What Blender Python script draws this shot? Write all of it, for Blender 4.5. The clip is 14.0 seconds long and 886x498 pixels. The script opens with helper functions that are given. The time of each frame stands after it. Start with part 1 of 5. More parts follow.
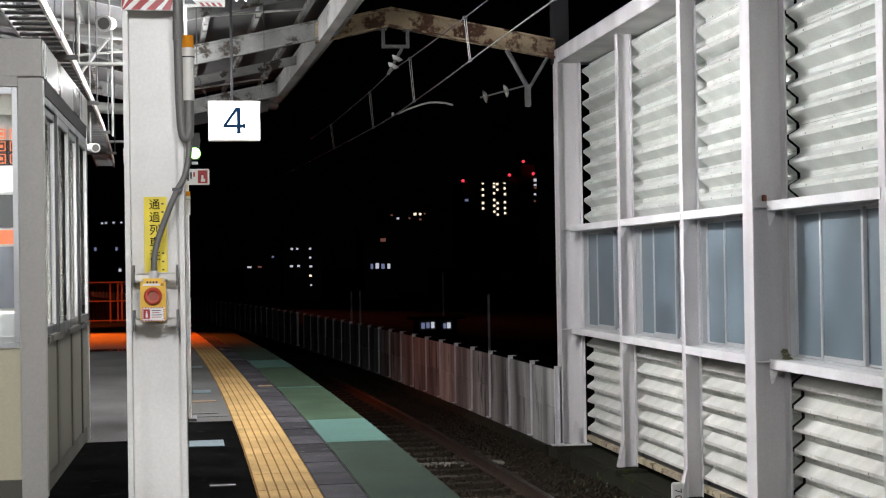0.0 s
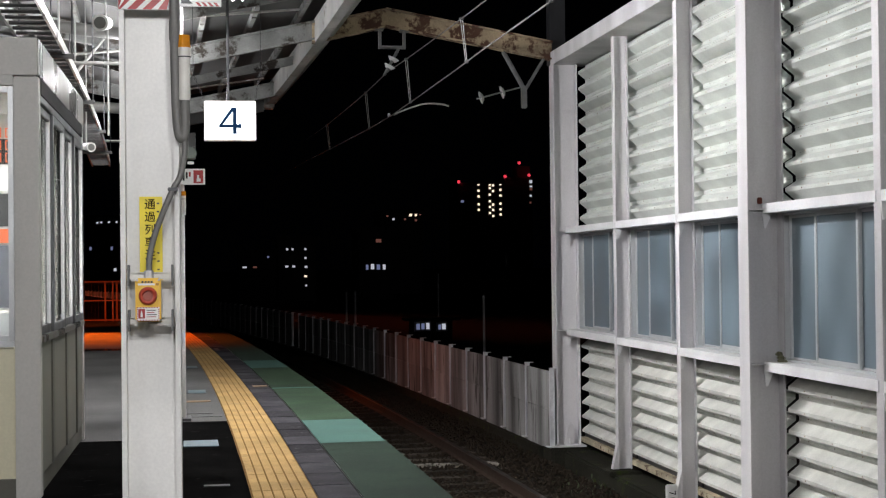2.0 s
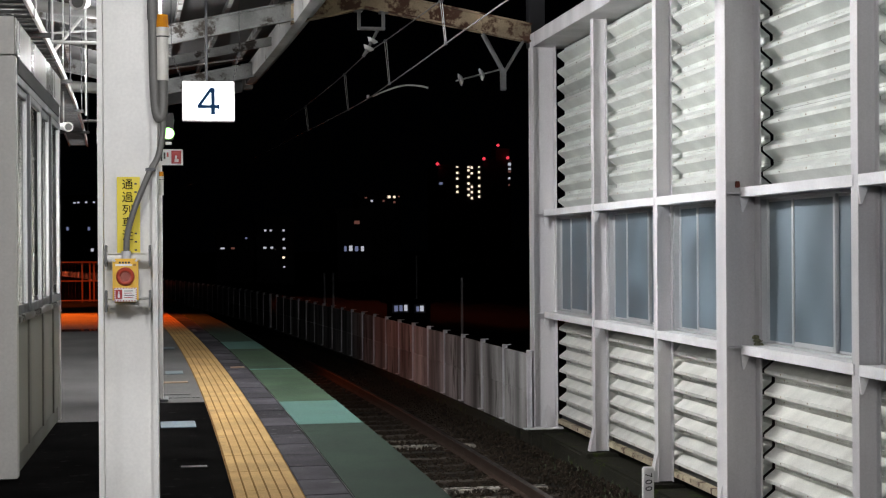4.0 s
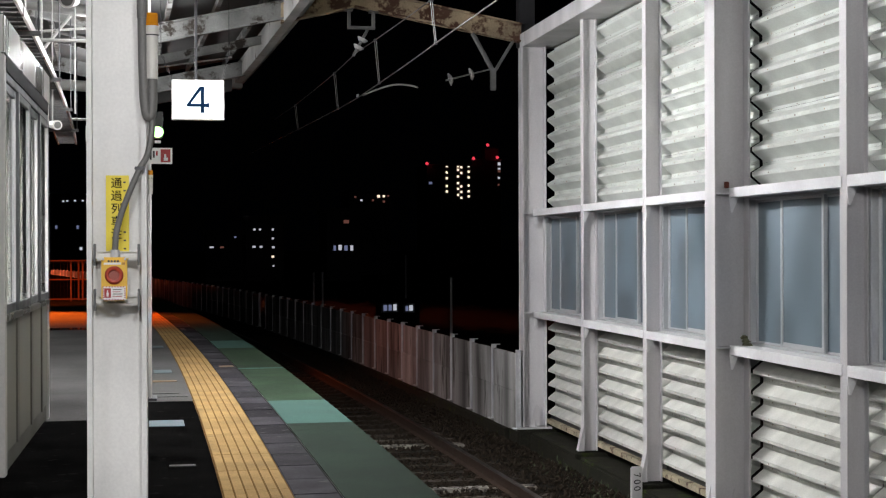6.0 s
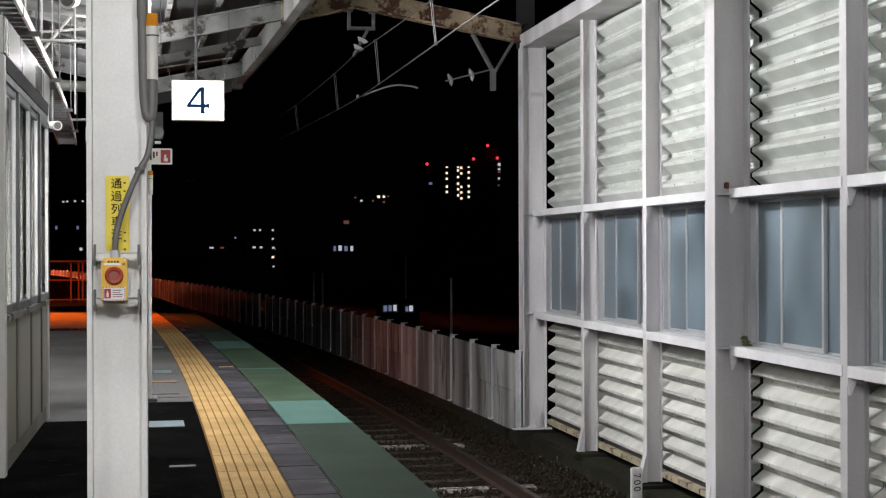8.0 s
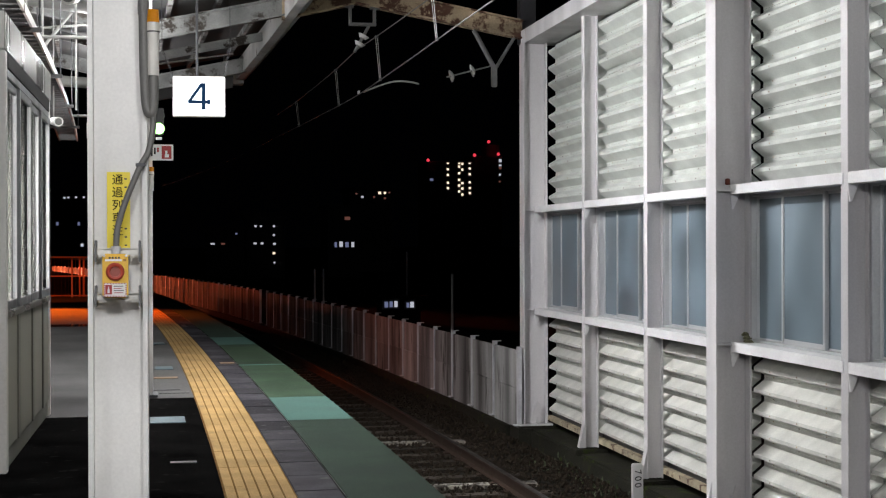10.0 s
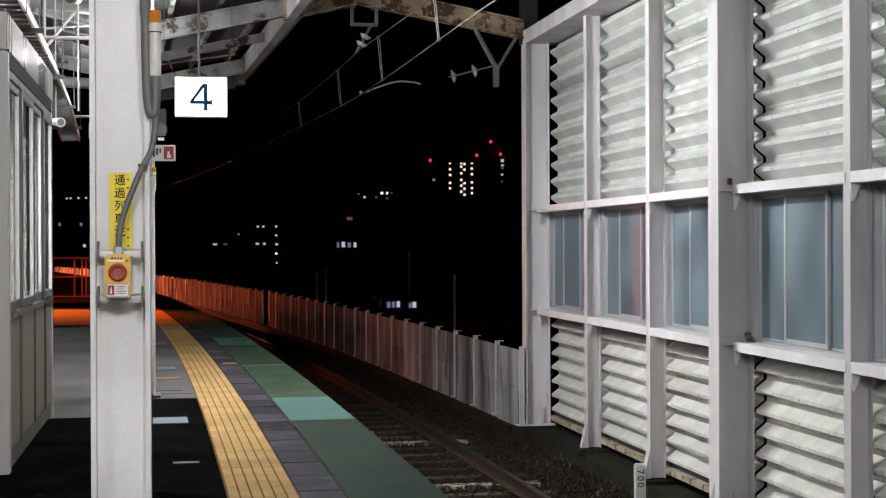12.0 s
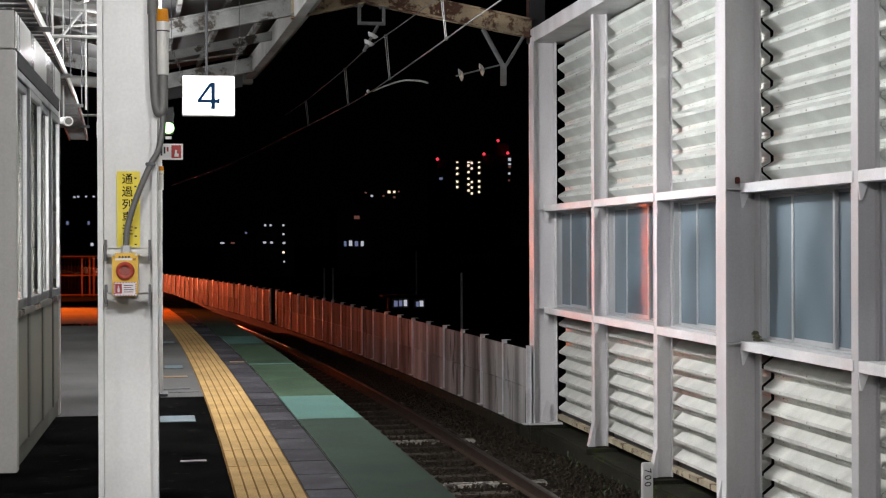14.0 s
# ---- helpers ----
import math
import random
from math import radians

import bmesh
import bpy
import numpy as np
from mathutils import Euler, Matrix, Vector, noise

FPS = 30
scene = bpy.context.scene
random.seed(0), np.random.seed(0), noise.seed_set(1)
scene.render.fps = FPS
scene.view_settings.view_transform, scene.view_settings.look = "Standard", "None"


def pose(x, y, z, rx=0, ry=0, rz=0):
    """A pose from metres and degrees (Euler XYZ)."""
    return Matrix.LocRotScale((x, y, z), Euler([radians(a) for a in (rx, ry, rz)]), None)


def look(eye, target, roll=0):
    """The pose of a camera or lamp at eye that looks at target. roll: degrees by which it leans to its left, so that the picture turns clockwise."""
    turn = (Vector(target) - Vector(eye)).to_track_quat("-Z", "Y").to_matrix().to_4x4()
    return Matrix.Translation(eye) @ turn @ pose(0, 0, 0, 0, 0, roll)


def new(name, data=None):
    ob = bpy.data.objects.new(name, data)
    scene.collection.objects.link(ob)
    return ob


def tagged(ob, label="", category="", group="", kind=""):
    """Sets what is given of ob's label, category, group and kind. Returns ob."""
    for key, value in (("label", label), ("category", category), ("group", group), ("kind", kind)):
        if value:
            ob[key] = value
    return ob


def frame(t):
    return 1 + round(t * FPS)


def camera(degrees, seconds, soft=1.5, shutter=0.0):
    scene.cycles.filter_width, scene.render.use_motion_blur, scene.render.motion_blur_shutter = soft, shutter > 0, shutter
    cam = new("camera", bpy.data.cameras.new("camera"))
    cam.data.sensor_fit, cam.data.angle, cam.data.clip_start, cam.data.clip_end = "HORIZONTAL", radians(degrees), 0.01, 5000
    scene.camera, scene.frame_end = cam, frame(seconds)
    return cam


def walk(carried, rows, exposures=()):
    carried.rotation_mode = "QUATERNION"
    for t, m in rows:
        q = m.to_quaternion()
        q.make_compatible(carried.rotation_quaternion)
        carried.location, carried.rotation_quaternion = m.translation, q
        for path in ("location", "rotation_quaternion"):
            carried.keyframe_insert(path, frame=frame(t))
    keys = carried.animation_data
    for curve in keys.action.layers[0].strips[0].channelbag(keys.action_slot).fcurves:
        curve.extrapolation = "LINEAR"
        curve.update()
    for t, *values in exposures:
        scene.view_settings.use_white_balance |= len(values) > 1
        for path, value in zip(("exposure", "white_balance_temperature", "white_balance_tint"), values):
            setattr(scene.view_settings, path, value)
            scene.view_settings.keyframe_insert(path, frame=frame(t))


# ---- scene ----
cam = camera(33.56, 14.0, soft=1.2)
EYE = (0.0, 0.0, 1.5)
ROWS = [
    (0.0, -8.940, 0.674, 0.900),
    (0.5, -9.004, 0.846, 0.907),
    (1.0, -9.116, 0.568, 0.802),
    (1.5, -8.986, 0.754, 0.711),
    (2.0, -9.122, 0.714, 0.626),
    (2.5, -9.412, 0.260, 0.524),
    (3.0, -9.632, 0.046, 0.468),
    (3.5, -9.644, 0.017, 0.441),
    (4.0, -9.969, 0.007, 0.342),
    (6.5, -10.398, -0.010, 0.162),
    (7.0, -10.393, 0.002, 0.131),
    (7.5, -10.369, -0.020, 0.134),
    (8.0, -10.383, 0.009, 0.173),
    (10.5, -10.328, -0.159, 0.162),
    (11.0, -10.294, -0.136, 0.227),
    (11.5, -10.261, -0.136, 0.227),
    (12.0, -10.256, -0.136, 0.240),
    (12.5, -10.218, -0.136, 0.247),
    (13.0, -9.967, -0.117, 0.158),
    (13.5, -9.960, -0.159, 0.164),
    (14.0, -9.976, -0.181, 0.202),
]
walk(cam, [(t, pose(*EYE, 90 + pitch, roll, yaw)) for t, yaw, pitch, roll in ROWS],
     exposures=((0.0, 0.17), (0.4, 0.0), (14.0, 0.0)))

# ---------------------------------------------------------------- world and lamps
world = bpy.data.worlds.new("night")
scene.world = world
world.use_nodes = True
world.node_tree.nodes["Background"].inputs[0].default_value = (0.10, 0.12, 0.2, 1)
world.node_tree.nodes["Background"].inputs[1].default_value = 0.0015


def area_lamp(name, m, sx, sy, power, colour):
    data = bpy.data.lights.new(name, "AREA")
    data.shape, data.size, data.size_y, data.energy, data.color = "RECTANGLE", sx, sy, power, colour
    ob = new(name, data)
    ob.matrix_world = m
    return ob


# fluorescent battens under the platform roof (x, y, z, watts, how they shine): along the line a tube shines sideways,
# not along its own axis;
# "front" marks unseen cross-mounted fittings near the camera that light column and booth, "bare", "open" and "wide"
# ones hang among the beams and shine up past their trays
COOL = (0.985, 0.985, 1.0)
TUBES = [(0.35, 15.3, 4.42, 425, "edge"), (0.35, 11.4, 4.42, 40, "edge"), (0.35, 8.6, 4.42, 40, "edge"), (0.1, 1.4, 4.2, 460, "front"), (0.3, -4.0, 4.2, 110, "front"),
         (-0.72, 19.2, 4.0, 45, "bare"), (-1.12, 25.4, 4.1, 38, "bare"), (-3.6, 3.0, 4.2, 120, "down"), (-3.5, 12.5, 4.2, 80, "open"), (-3.4, 19.5, 4.2, 98, "wide"), (-3.9, 26.5, 4.2, 60, "open")]
for tx, ty, tz, watts, how in TUBES:
    eye = Vector((tx, ty, tz - 0.075))
    if how == "edge":
        area_lamp("tube_lamp", look(eye, eye + Vector((1.0, -0.3, -0.85))), 1.2, 0.07, watts, COOL)
        area_lamp("tube_lamp", look(eye, eye + Vector((-1.0, 0, -1.0))), 2.3, 0.07, watts * (0.4 if ty > 13 else 0.2), COOL)
    elif how == "down":
        area_lamp("tube_lamp", look(eye, eye + Vector((0.01, 0, -1))), 2.3, 0.09, watts, COOL)
    elif how in ("bare", "open", "wide"):
        area_lamp("tube_lamp", look(eye, eye + Vector((0.01 if how == "bare" else -0.4, -0.1, -1))), 2.3, 0.09, watts * (1.1 if how == "bare" else 1), COOL)
        for side in (-0.14, 0.14):
            area_lamp("tube_lamp", look(eye + Vector((side, 0, 0.08)), eye + Vector((side * 4, 0, 1.5))), 2.3, 0.06, watts * (1 if how == "bare" else 0.6), COOL)
        # extra side beam, added to brighten the first wall column and near fence
        if how == "wide":
            area_lamp("tube_lamp", look(eye + Vector((0.11, 0, 0)), eye + Vector((1.11, -0.45, -0.25))), 2.3, 0.06, 170, COOL)
    else:
        for dx in (-0.6, 0.6):
            data = bpy.data.lights.new("tube_lamp", "POINT")
            data.energy, data.color, data.shadow_soft_size = watts, COOL, 0.3
            new("tube_lamp", data).location = (tx + dx, ty, tz - 0.36)
# a cluster of sodium floodlights on a pole at the open platform end
SODIUM = (-4.5, 37.5, 4.3)
for aim, watts, spread in (((-2.8, 34.3, 0), 13000, 58), ((-3.2, 43.0, 0.0), 900, 42), ((4.6, 27.0, -0.7), 650, 34), ((4.4, 29.5, -0.7), 420, 36), ((4.0, 32.0, -0.7), 160, 40)):
    data = bpy.data.lights.new("sodium_lamp", "SPOT")
    data.energy, data.color, data.shadow_soft_size, data.spot_size, data.spot_blend = watts, (1.0, 0.135, 0.01), 0.12, radians(spread), 1.0
    new("sodium_lamp", data).matrix_world = look(SODIUM, aim)
# light inside the waiting booth
area_lamp("booth_lamp", pose(-2.2, 11.7, 2.66), 0.3, 1.6, 190, (1.0, 0.97, 0.93))


# ---------------------------------------------------------------- materials
def material(name, colour, rough=0.6, metal=0.0, stain=0.25, stain_scale=1.5, grain=0.12, grain_scale=60.0, bump=0.15,
             second=None, second_at=0.6, emission=None, strength=0.0, spec=0.5, piece=0.0, streak=False, detail=6):
    m = bpy.data.materials.new(name)
    m.use_nodes = True
    nt = m.node_tree
    n, l = nt.nodes, nt.links
    b = n["Principled BSDF"]
    b.inputs["Roughness"].default_value = rough
    b.inputs["Metallic"].default_value = metal
    b.inputs["Specular IOR Level"].default_value = spec
    b.inputs["Base Color"].default_value = (*colour, 1)
    if emission:
        b.inputs["Emission Color"].default_value = (*emission, 1)
        b.inputs["Emission Strength"].default_value = strength
    if stain <= 0 and grain <= 0 and not second:
        return m
    geo = n.new("ShaderNodeNewGeometry")
    mp = n.new("ShaderNodeMapping")
    l.new(geo.outputs["Position"], mp.inputs["Vector"])
    if streak:
        mp.inputs["Scale"].default_value = (1, 1, 0.12)
    big, fine = n.new("ShaderNodeTexNoise"), n.new("ShaderNodeTexNoise")
    big.inputs["Scale"].default_value, big.inputs["Detail"].default_value = stain_scale, detail
    fine.inputs["Scale"].default_value, fine.inputs["Detail"].default_value = grain_scale, 3
    l.new(mp.outputs[0], big.inputs["Vector"])
    l.new(geo.outputs["Position"], fine.inputs["Vector"])

    def ramp(src, lo, hi, a=0.3, z=0.7):
        r = n.new("ShaderNodeMapRange")
        r.inputs["From Min"].default_value, r.inputs["From Max"].default_value = a, z
        r.inputs["To Min"].default_value, r.inputs["To Max"].default_value = lo, hi
        l.new(src, r.inputs["Value"])
        return r.outputs[0]

    def mul(a, c):
        k = n.new("ShaderNodeMath")
        k.operation = "MULTIPLY"
        l.new(a, k.inputs[0])
        l.new(c, k.inputs[1])
        return k.outputs[0]

    value = mul(ramp(big.outputs["Fac"], 1 - stain, 1 + stain * 0.4), ramp(fine.outputs["Fac"], 1 - grain, 1 + grain))
    if piece > 0:
        info = n.new("ShaderNodeObjectInfo")
        value = mul(value, ramp(info.outputs["Random"], 1 - piece, 1 + piece, 0, 1))
    base = n.new("ShaderNodeVectorMath")
    base.operation = "SCALE"
    base.inputs[0].default_value = colour
    l.new(value, base.inputs["Scale"])
    out = base.outputs[0]
    if second:
        mix = n.new("ShaderNodeMix")
        mix.data_type = "RGBA"
        mix.inputs[7].default_value = (*second, 1)
        spot = n.new("ShaderNodeTexNoise")
        spot.inputs["Scale"].default_value, spot.inputs["Detail"].default_value = stain_scale * 2.3, 8
        spot.inputs["Roughness"].default_value = 0.65
        l.new(mp.outputs[0], spot.inputs["Vector"])
        l.new(ramp(spot.outputs["Fac"], 0, 1, second_at, second_at + 0.07), mix.inputs[0])
        l.new(out, mix.inputs[6])
        out = mix.outputs[2]
    l.new(out, b.inputs["Base Color"])
    l.new(ramp(big.outputs["Fac"], max(0.05, rough - 0.12), min(1, rough + 0.1)), b.inputs["Roughness"])
    if bump > 0:
        bp = n.new("ShaderNodeBump")
        bp.inputs["Strength"].default_value, bp.inputs["Distance"].default_value = bump, 0.01
        l.new(fine.outputs["Fac"], bp.inputs["Height"])
        l.new(bp.outputs[0], b.inputs["Normal"])
    return m


def glass(name, tint, rough=0.02):
    m = bpy.data.materials.new(name)
    m.use_nodes = True
    b = m.node_tree.nodes["Principled BSDF"]
    b.inputs["Base Color"].default_value = (*tint, 1)
    b.inputs["Roughness"].default_value = rough
    b.inputs["Transmission Weight"].default_value = 1.0
    b.inputs["IOR"].default_value = 1.45
    return m


M = dict(
    paint=material("grey_paint", (0.76, 0.75, 0.73), 0.45, stain=0.22, stain_scale=1.3, grain=0.04, bump=0.05, second=(0.3, 0.22, 0.16), second_at=0.675),
    post=material("pale_steel_paint", (0.63, 0.615, 0.625), 0.45, stain=0.38, stain_scale=1.6, grain=0.05, bump=0.08, streak=True, second=(0.26, 0.19, 0.14), second_at=0.665),
    wallbeam=material("white_beam_paint", (0.72, 0.71, 0.72), 0.45, stain=0.15, stain_scale=2, grain=0.05, bump=0.05, second=(0.35, 0.24, 0.17), second_at=0.75),
    slat=material("louvre_enamel", (0.54, 0.565, 0.53), 0.4, stain=0.25, stain_scale=2.2, grain=0.07, bump=0.06, piece=0.07, streak=True),
    lowslat=material("cream_louvre_enamel", (0.62, 0.622, 0.58), 0.4, stain=0.35, stain_scale=2.6, grain=0.08, bump=0.06, piece=0.09, streak=True),
    # the soft tone noise stands in for uneven reflections in the panes
    frosted=material("frosted_glass", (0.13, 0.172, 0.205), 0.4, stain=0.42, stain_scale=1.5, detail=0, grain=0.03, grain_scale=150, bump=0.03, spec=0.6),
    alu=material("aluminium_frame", (0.55, 0.56, 0.57), 0.38, metal=0.55, stain=0.12, grain=0.05, bump=0.04),
    booth=material("booth_paint", (0.5, 0.485, 0.455), 0.5, stain=0.2, stain_scale=0.8, grain=0.05, bump=0.05, streak=True),
    cream=material("cream_panel", (0.62, 0.58, 0.42), 0.5, stain=0.15, stain_scale=1.0, grain=0.04, bump=0.05, streak=True),
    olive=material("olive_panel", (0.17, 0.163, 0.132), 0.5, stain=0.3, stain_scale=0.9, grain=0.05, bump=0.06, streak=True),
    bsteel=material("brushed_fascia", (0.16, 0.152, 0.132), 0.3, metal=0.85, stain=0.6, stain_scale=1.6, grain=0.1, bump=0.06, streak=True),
    asphalt=material("worn_asphalt", (0.092, 0.09, 0.088), 0.85, spec=0.02, stain=0.35, stain_scale=0.8, grain=0.3, grain_scale=140, bump=0.4),
    blackasphalt=material("near_black_asphalt", (0.0045, 0.0043, 0.0043), 1.0, spec=0.0, stain=0.6, stain_scale=2.2, second=(0.014, 0.0135, 0.013), second_at=0.6, grain=0.35, grain_scale=160, bump=0.4),
    block=material("slate_paver", (0.04, 0.0375, 0.043), 0.8, spec=0.02, stain=0.55, stain_scale=3.0, second=(0.075, 0.07, 0.072), second_at=0.6, grain=0.25, grain_scale=110, bump=0.3, piece=0.5),
    yellow=material("tactile_yellow", (0.32, 0.207, 0.088), 0.8, second=(0.17, 0.115, 0.06), second_at=0.62, spec=0.02, stain=0.32, stain_scale=2.4, grain=0.16, grain_scale=90, bump=0.25, piece=0.08),
    groove=material("tactile_groove", (0.14, 0.08, 0.03), 0.9, spec=0.0, stain=0.3, stain_scale=4, grain=0.2),
    green=material("green_coating", (0.036, 0.056, 0.036), 0.8, second=(0.05, 0.062, 0.045), second_at=0.6, spec=0.02, stain=0.5, stain_scale=1.3, grain=0.15, grain_scale=90, bump=0.25),
    green2=material("grey_green_coating", (0.03, 0.044, 0.034), 0.8, second=(0.022, 0.03, 0.025), second_at=0.58, spec=0.02, stain=0.45, stain_scale=1.1, grain=0.15, grain_scale=90, bump=0.25),
    teal=material("teal_coating", (0.06, 0.112, 0.098), 0.8, spec=0.02, stain=0.2, stain_scale=1.5, grain=0.12, grain_scale=90, bump=0.25),
    concrete=material("old_concrete", (0.2, 0.2, 0.19), 0.85, stain=0.5, stain_scale=1.4, grain=0.2, bump=0.4, streak=True),
    panel=material("fence_concrete", (0.3, 0.295, 0.29), 0.9, second=(0.075, 0.073, 0.068), second_at=0.56, spec=0.1, stain=0.75, stain_scale=1.9, grain=0.15, bump=0.3, piece=0.28, streak=True),
    galv=material("galvanised_post", (0.6, 0.6, 0.62), 0.45, metal=0.1, stain=0.2, stain_scale=4, grain=0.08),
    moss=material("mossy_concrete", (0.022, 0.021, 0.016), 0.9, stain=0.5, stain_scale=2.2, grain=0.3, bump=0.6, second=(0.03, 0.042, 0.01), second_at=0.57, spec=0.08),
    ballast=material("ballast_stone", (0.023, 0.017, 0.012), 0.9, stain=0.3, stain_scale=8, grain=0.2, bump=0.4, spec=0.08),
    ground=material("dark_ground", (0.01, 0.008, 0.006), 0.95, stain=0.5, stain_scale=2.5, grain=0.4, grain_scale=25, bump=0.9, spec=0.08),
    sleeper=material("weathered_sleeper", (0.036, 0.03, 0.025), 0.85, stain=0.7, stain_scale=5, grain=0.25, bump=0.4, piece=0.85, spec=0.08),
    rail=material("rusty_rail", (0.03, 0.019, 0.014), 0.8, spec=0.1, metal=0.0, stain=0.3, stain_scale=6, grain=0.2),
    railtop=material("polished_railhead", (0.11, 0.095, 0.088), 0.42, metal=1.0, stain=0.2, stain_scale=5, grain=0.05),
    rust=material("rusting_beam", (0.43, 0.335, 0.22), 0.7, stain=0.45, stain_scale=1.6, grain=0.15, bump=0.3, second=(0.085, 0.035, 0.018), second_at=0.49),
    roofbeam=material("roof_steel_paint", (0.31, 0.315, 0.305), 0.6, stain=0.8, stain_scale=1.3, grain=0.12, bump=0.15, second=(0.04, 0.03, 0.022), second_at=0.535),
    roofsheet=material("roof_sheet", (0.1, 0.1, 0.098), 0.7, stain=0.6, stain_scale=1.2, grain=0.08, bump=0.1),
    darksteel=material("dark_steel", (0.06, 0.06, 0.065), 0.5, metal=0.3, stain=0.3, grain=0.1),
    black=material("black_plastic", (0.015, 0.015, 0.016), 0.45, stain=0.1, grain=0.05),
    pipe=material("grey_conduit", (0.14, 0.136, 0.128), 0.5, stain=0.2, stain_scale=3, grain=0.05),
    whitepipe=material("white_pipe", (0.7, 0.69, 0.66), 0.45, stain=0.15, stain_scale=2, grain=0.04),
    wire=material("copper_wire", (0.13, 0.122, 0.115), 0.6, metal=0.2, stain=0.2, grain=0.1),
    insul=material("white_porcelain", (0.48, 0.48, 0.47), 0.2, stain=0.1, grain=0.02),
    ybox=material("yellow_enamel", (0.75, 0.45, 0.04), 0.4, stain=0.1, stain_scale=6, grain=0.03),
    red=material("red_plastic", (0.42, 0.06, 0.035), 0.35, stain=0.1, stain_scale=9, grain=0.02),
    redsign=material("red_sign_film", (0.36, 0.028, 0.03), 0.45, stain=0.08, stain_scale=5, grain=0.02),
    whitesign=material("white_sign_film", (0.75, 0.74, 0.73), 0.45, stain=0.06, stain_scale=5, grain=0.02),
    ysign=material("yellow_sign_film", (0.78, 0.62, 0.03), 0.5, stain=0.08, stain_scale=6, grain=0.02),
    amber=material("amber_lens", (0.5, 0.19, 0.008), 0.1, stain=0, grain=0, emission=(1.0, 0.35, 0.02), strength=0.03),
    ivory=material("ivory_plastic", (0.6, 0.58, 0.54), 0.4, stain=0.08, stain_scale=8, grain=0.02),
    navy=material("navy_film", (0.004, 0.012, 0.03), 0.7, stain=0, grain=0, emission=(0.02, 0.07, 0.15), strength=0.12, spec=0.0),
    lightbox=material("lit_sign_face", (0.8, 0.8, 0.8), 0.4, stain=0, grain=0, emission=(0.95, 1.0, 1.0), strength=1.6),
    greenlamp=material("green_lens_lit", (0.3, 0.8, 0.3), 0.3, stain=0, grain=0, emission=(0.42, 1.0, 0.28), strength=3.6),
    deadlens=material("unlit_lens_shutter", (0.045, 0.06, 0.045), 0.3, stain=0, grain=0),
    tube=material("tube_glow", (0.8, 0.8, 0.8), 0.5, stain=0, grain=0, emission=(1.0, 0.97, 0.92), strength=9.0),
    lamphead=material("train_headlight", (0.8, 0.6, 0.3), 0.3, stain=0, grain=0, emission=(1.0, 0.16, 0.06), strength=170000.0),
    train=material("train_body_steel", (0.35, 0.35, 0.36), 0.4, metal=0.4, stain=0.2, grain=0.05),
    orange=material("orange_fence_paint", (0.55, 0.2, 0.06), 0.5, stain=0.2, stain_scale=5, grain=0.05),
    tower=material("tower_wall", (0.22, 0.2, 0.2), 0.9, stain=0.2, stain_scale=0.05, grain=0.05, bump=0),
    winwarm=material("lit_window_warm", (0.5, 0.45, 0.4), 0.6, stain=0, grain=0, emission=(1.0, 0.8, 0.6), strength=1.15),
    winwhite=material("lit_window_white", (0.5, 0.5, 0.5), 0.6, stain=0, grain=0, emission=(0.85, 0.88, 1.0), strength=0.5),
    winblue=material("lit_window_blue", (0.4, 0.4, 0.5), 0.6, stain=0, grain=0, emission=(0.45, 0.52, 0.9), strength=0.26),
    windim=material("lit_window_dim", (0.4, 0.3, 0.3), 0.6, stain=0, grain=0, emission=(0.8, 0.32, 0.25), strength=0.14),
    beacon=material("red_beacon", (0.6, 0.02, 0.02), 0.4, stain=0, grain=0, emission=(1.0, 0.06, 0.1), strength=0.9),
    screen=material("booth_screen", (0.05, 0.03, 0.03), 0.3, stain=0, grain=0, emission=(1.0, 0.2, 0.06), strength=1.0),
    poster=material("lit_paper", (0.7, 0.7, 0.7), 0.6, stain=0.1, grain=0.02),
    bluesticker=material("pale_blue_marker", (0.06, 0.1, 0.12), 0.6, stain=0.5, stain_scale=8, grain=0.1),
    orangesticker=material("orange_marker", (0.17, 0.09, 0.03), 0.6, stain=0.5, stain_scale=8, grain=0.1),
    greysticker=material("worn_pale_marker", (0.02, 0.02, 0.0195), 0.7, stain=0.7, stain_scale=14, grain=0.2),
    tray=material("tray_steel", (0.1, 0.1, 0.1), 0.4, metal=0.5, stain=0.2, grain=0.1),
    trayrail=material("bright_tray_rail", (0.65, 0.64, 0.6), 0.35, metal=0.3, stain=0.2, stain_scale=4, grain=0.05),
)
M["jamb"] = material("dark_grey_aluminium", (0.07, 0.072, 0.075), 0.5, metal=0.2, stain=0.2, stain_scale=4, grain=0.05)
# near-black for joints, print, the low house and the booth's painted shadow gap
M["darkwall"] = material("near_black", (0.007, 0.0065, 0.006), 0.95, stain=0.2, spec=0.05)
M["sash"] = material("pale_sash", (0.55, 0.55, 0.56), 0.45, metal=0.2, stain=0.2, grain=0.05)
M["fixture"] = material("weathered_fitting", (0.14, 0.14, 0.14), 0.55, metal=0.2, stain=0.35, stain_scale=7, grain=0.1)
M["rod"] = material("grey_rod_paint", (0.42, 0.42, 0.4), 0.5, stain=0.3, stain_scale=4, grain=0.05)
M["eave"] = material("eave_paint", (0.4, 0.4, 0.385), 0.55, stain=0.45, stain_scale=1.5, grain=0.08, second=(0.06, 0.045, 0.03), second_at=0.6)
M["flaking"] = material("flaking_cream_paint", (0.42, 0.36, 0.25), 0.7, stain=0.5, stain_scale=3.5, grain=0.15, bump=0.3, second=(0.07, 0.035, 0.018), second_at=0.54)
M["amber_print"] = material("dark_amber_print", (0.35, 0.16, 0.02), 0.5, stain=0.1, stain_scale=9, grain=0.02)
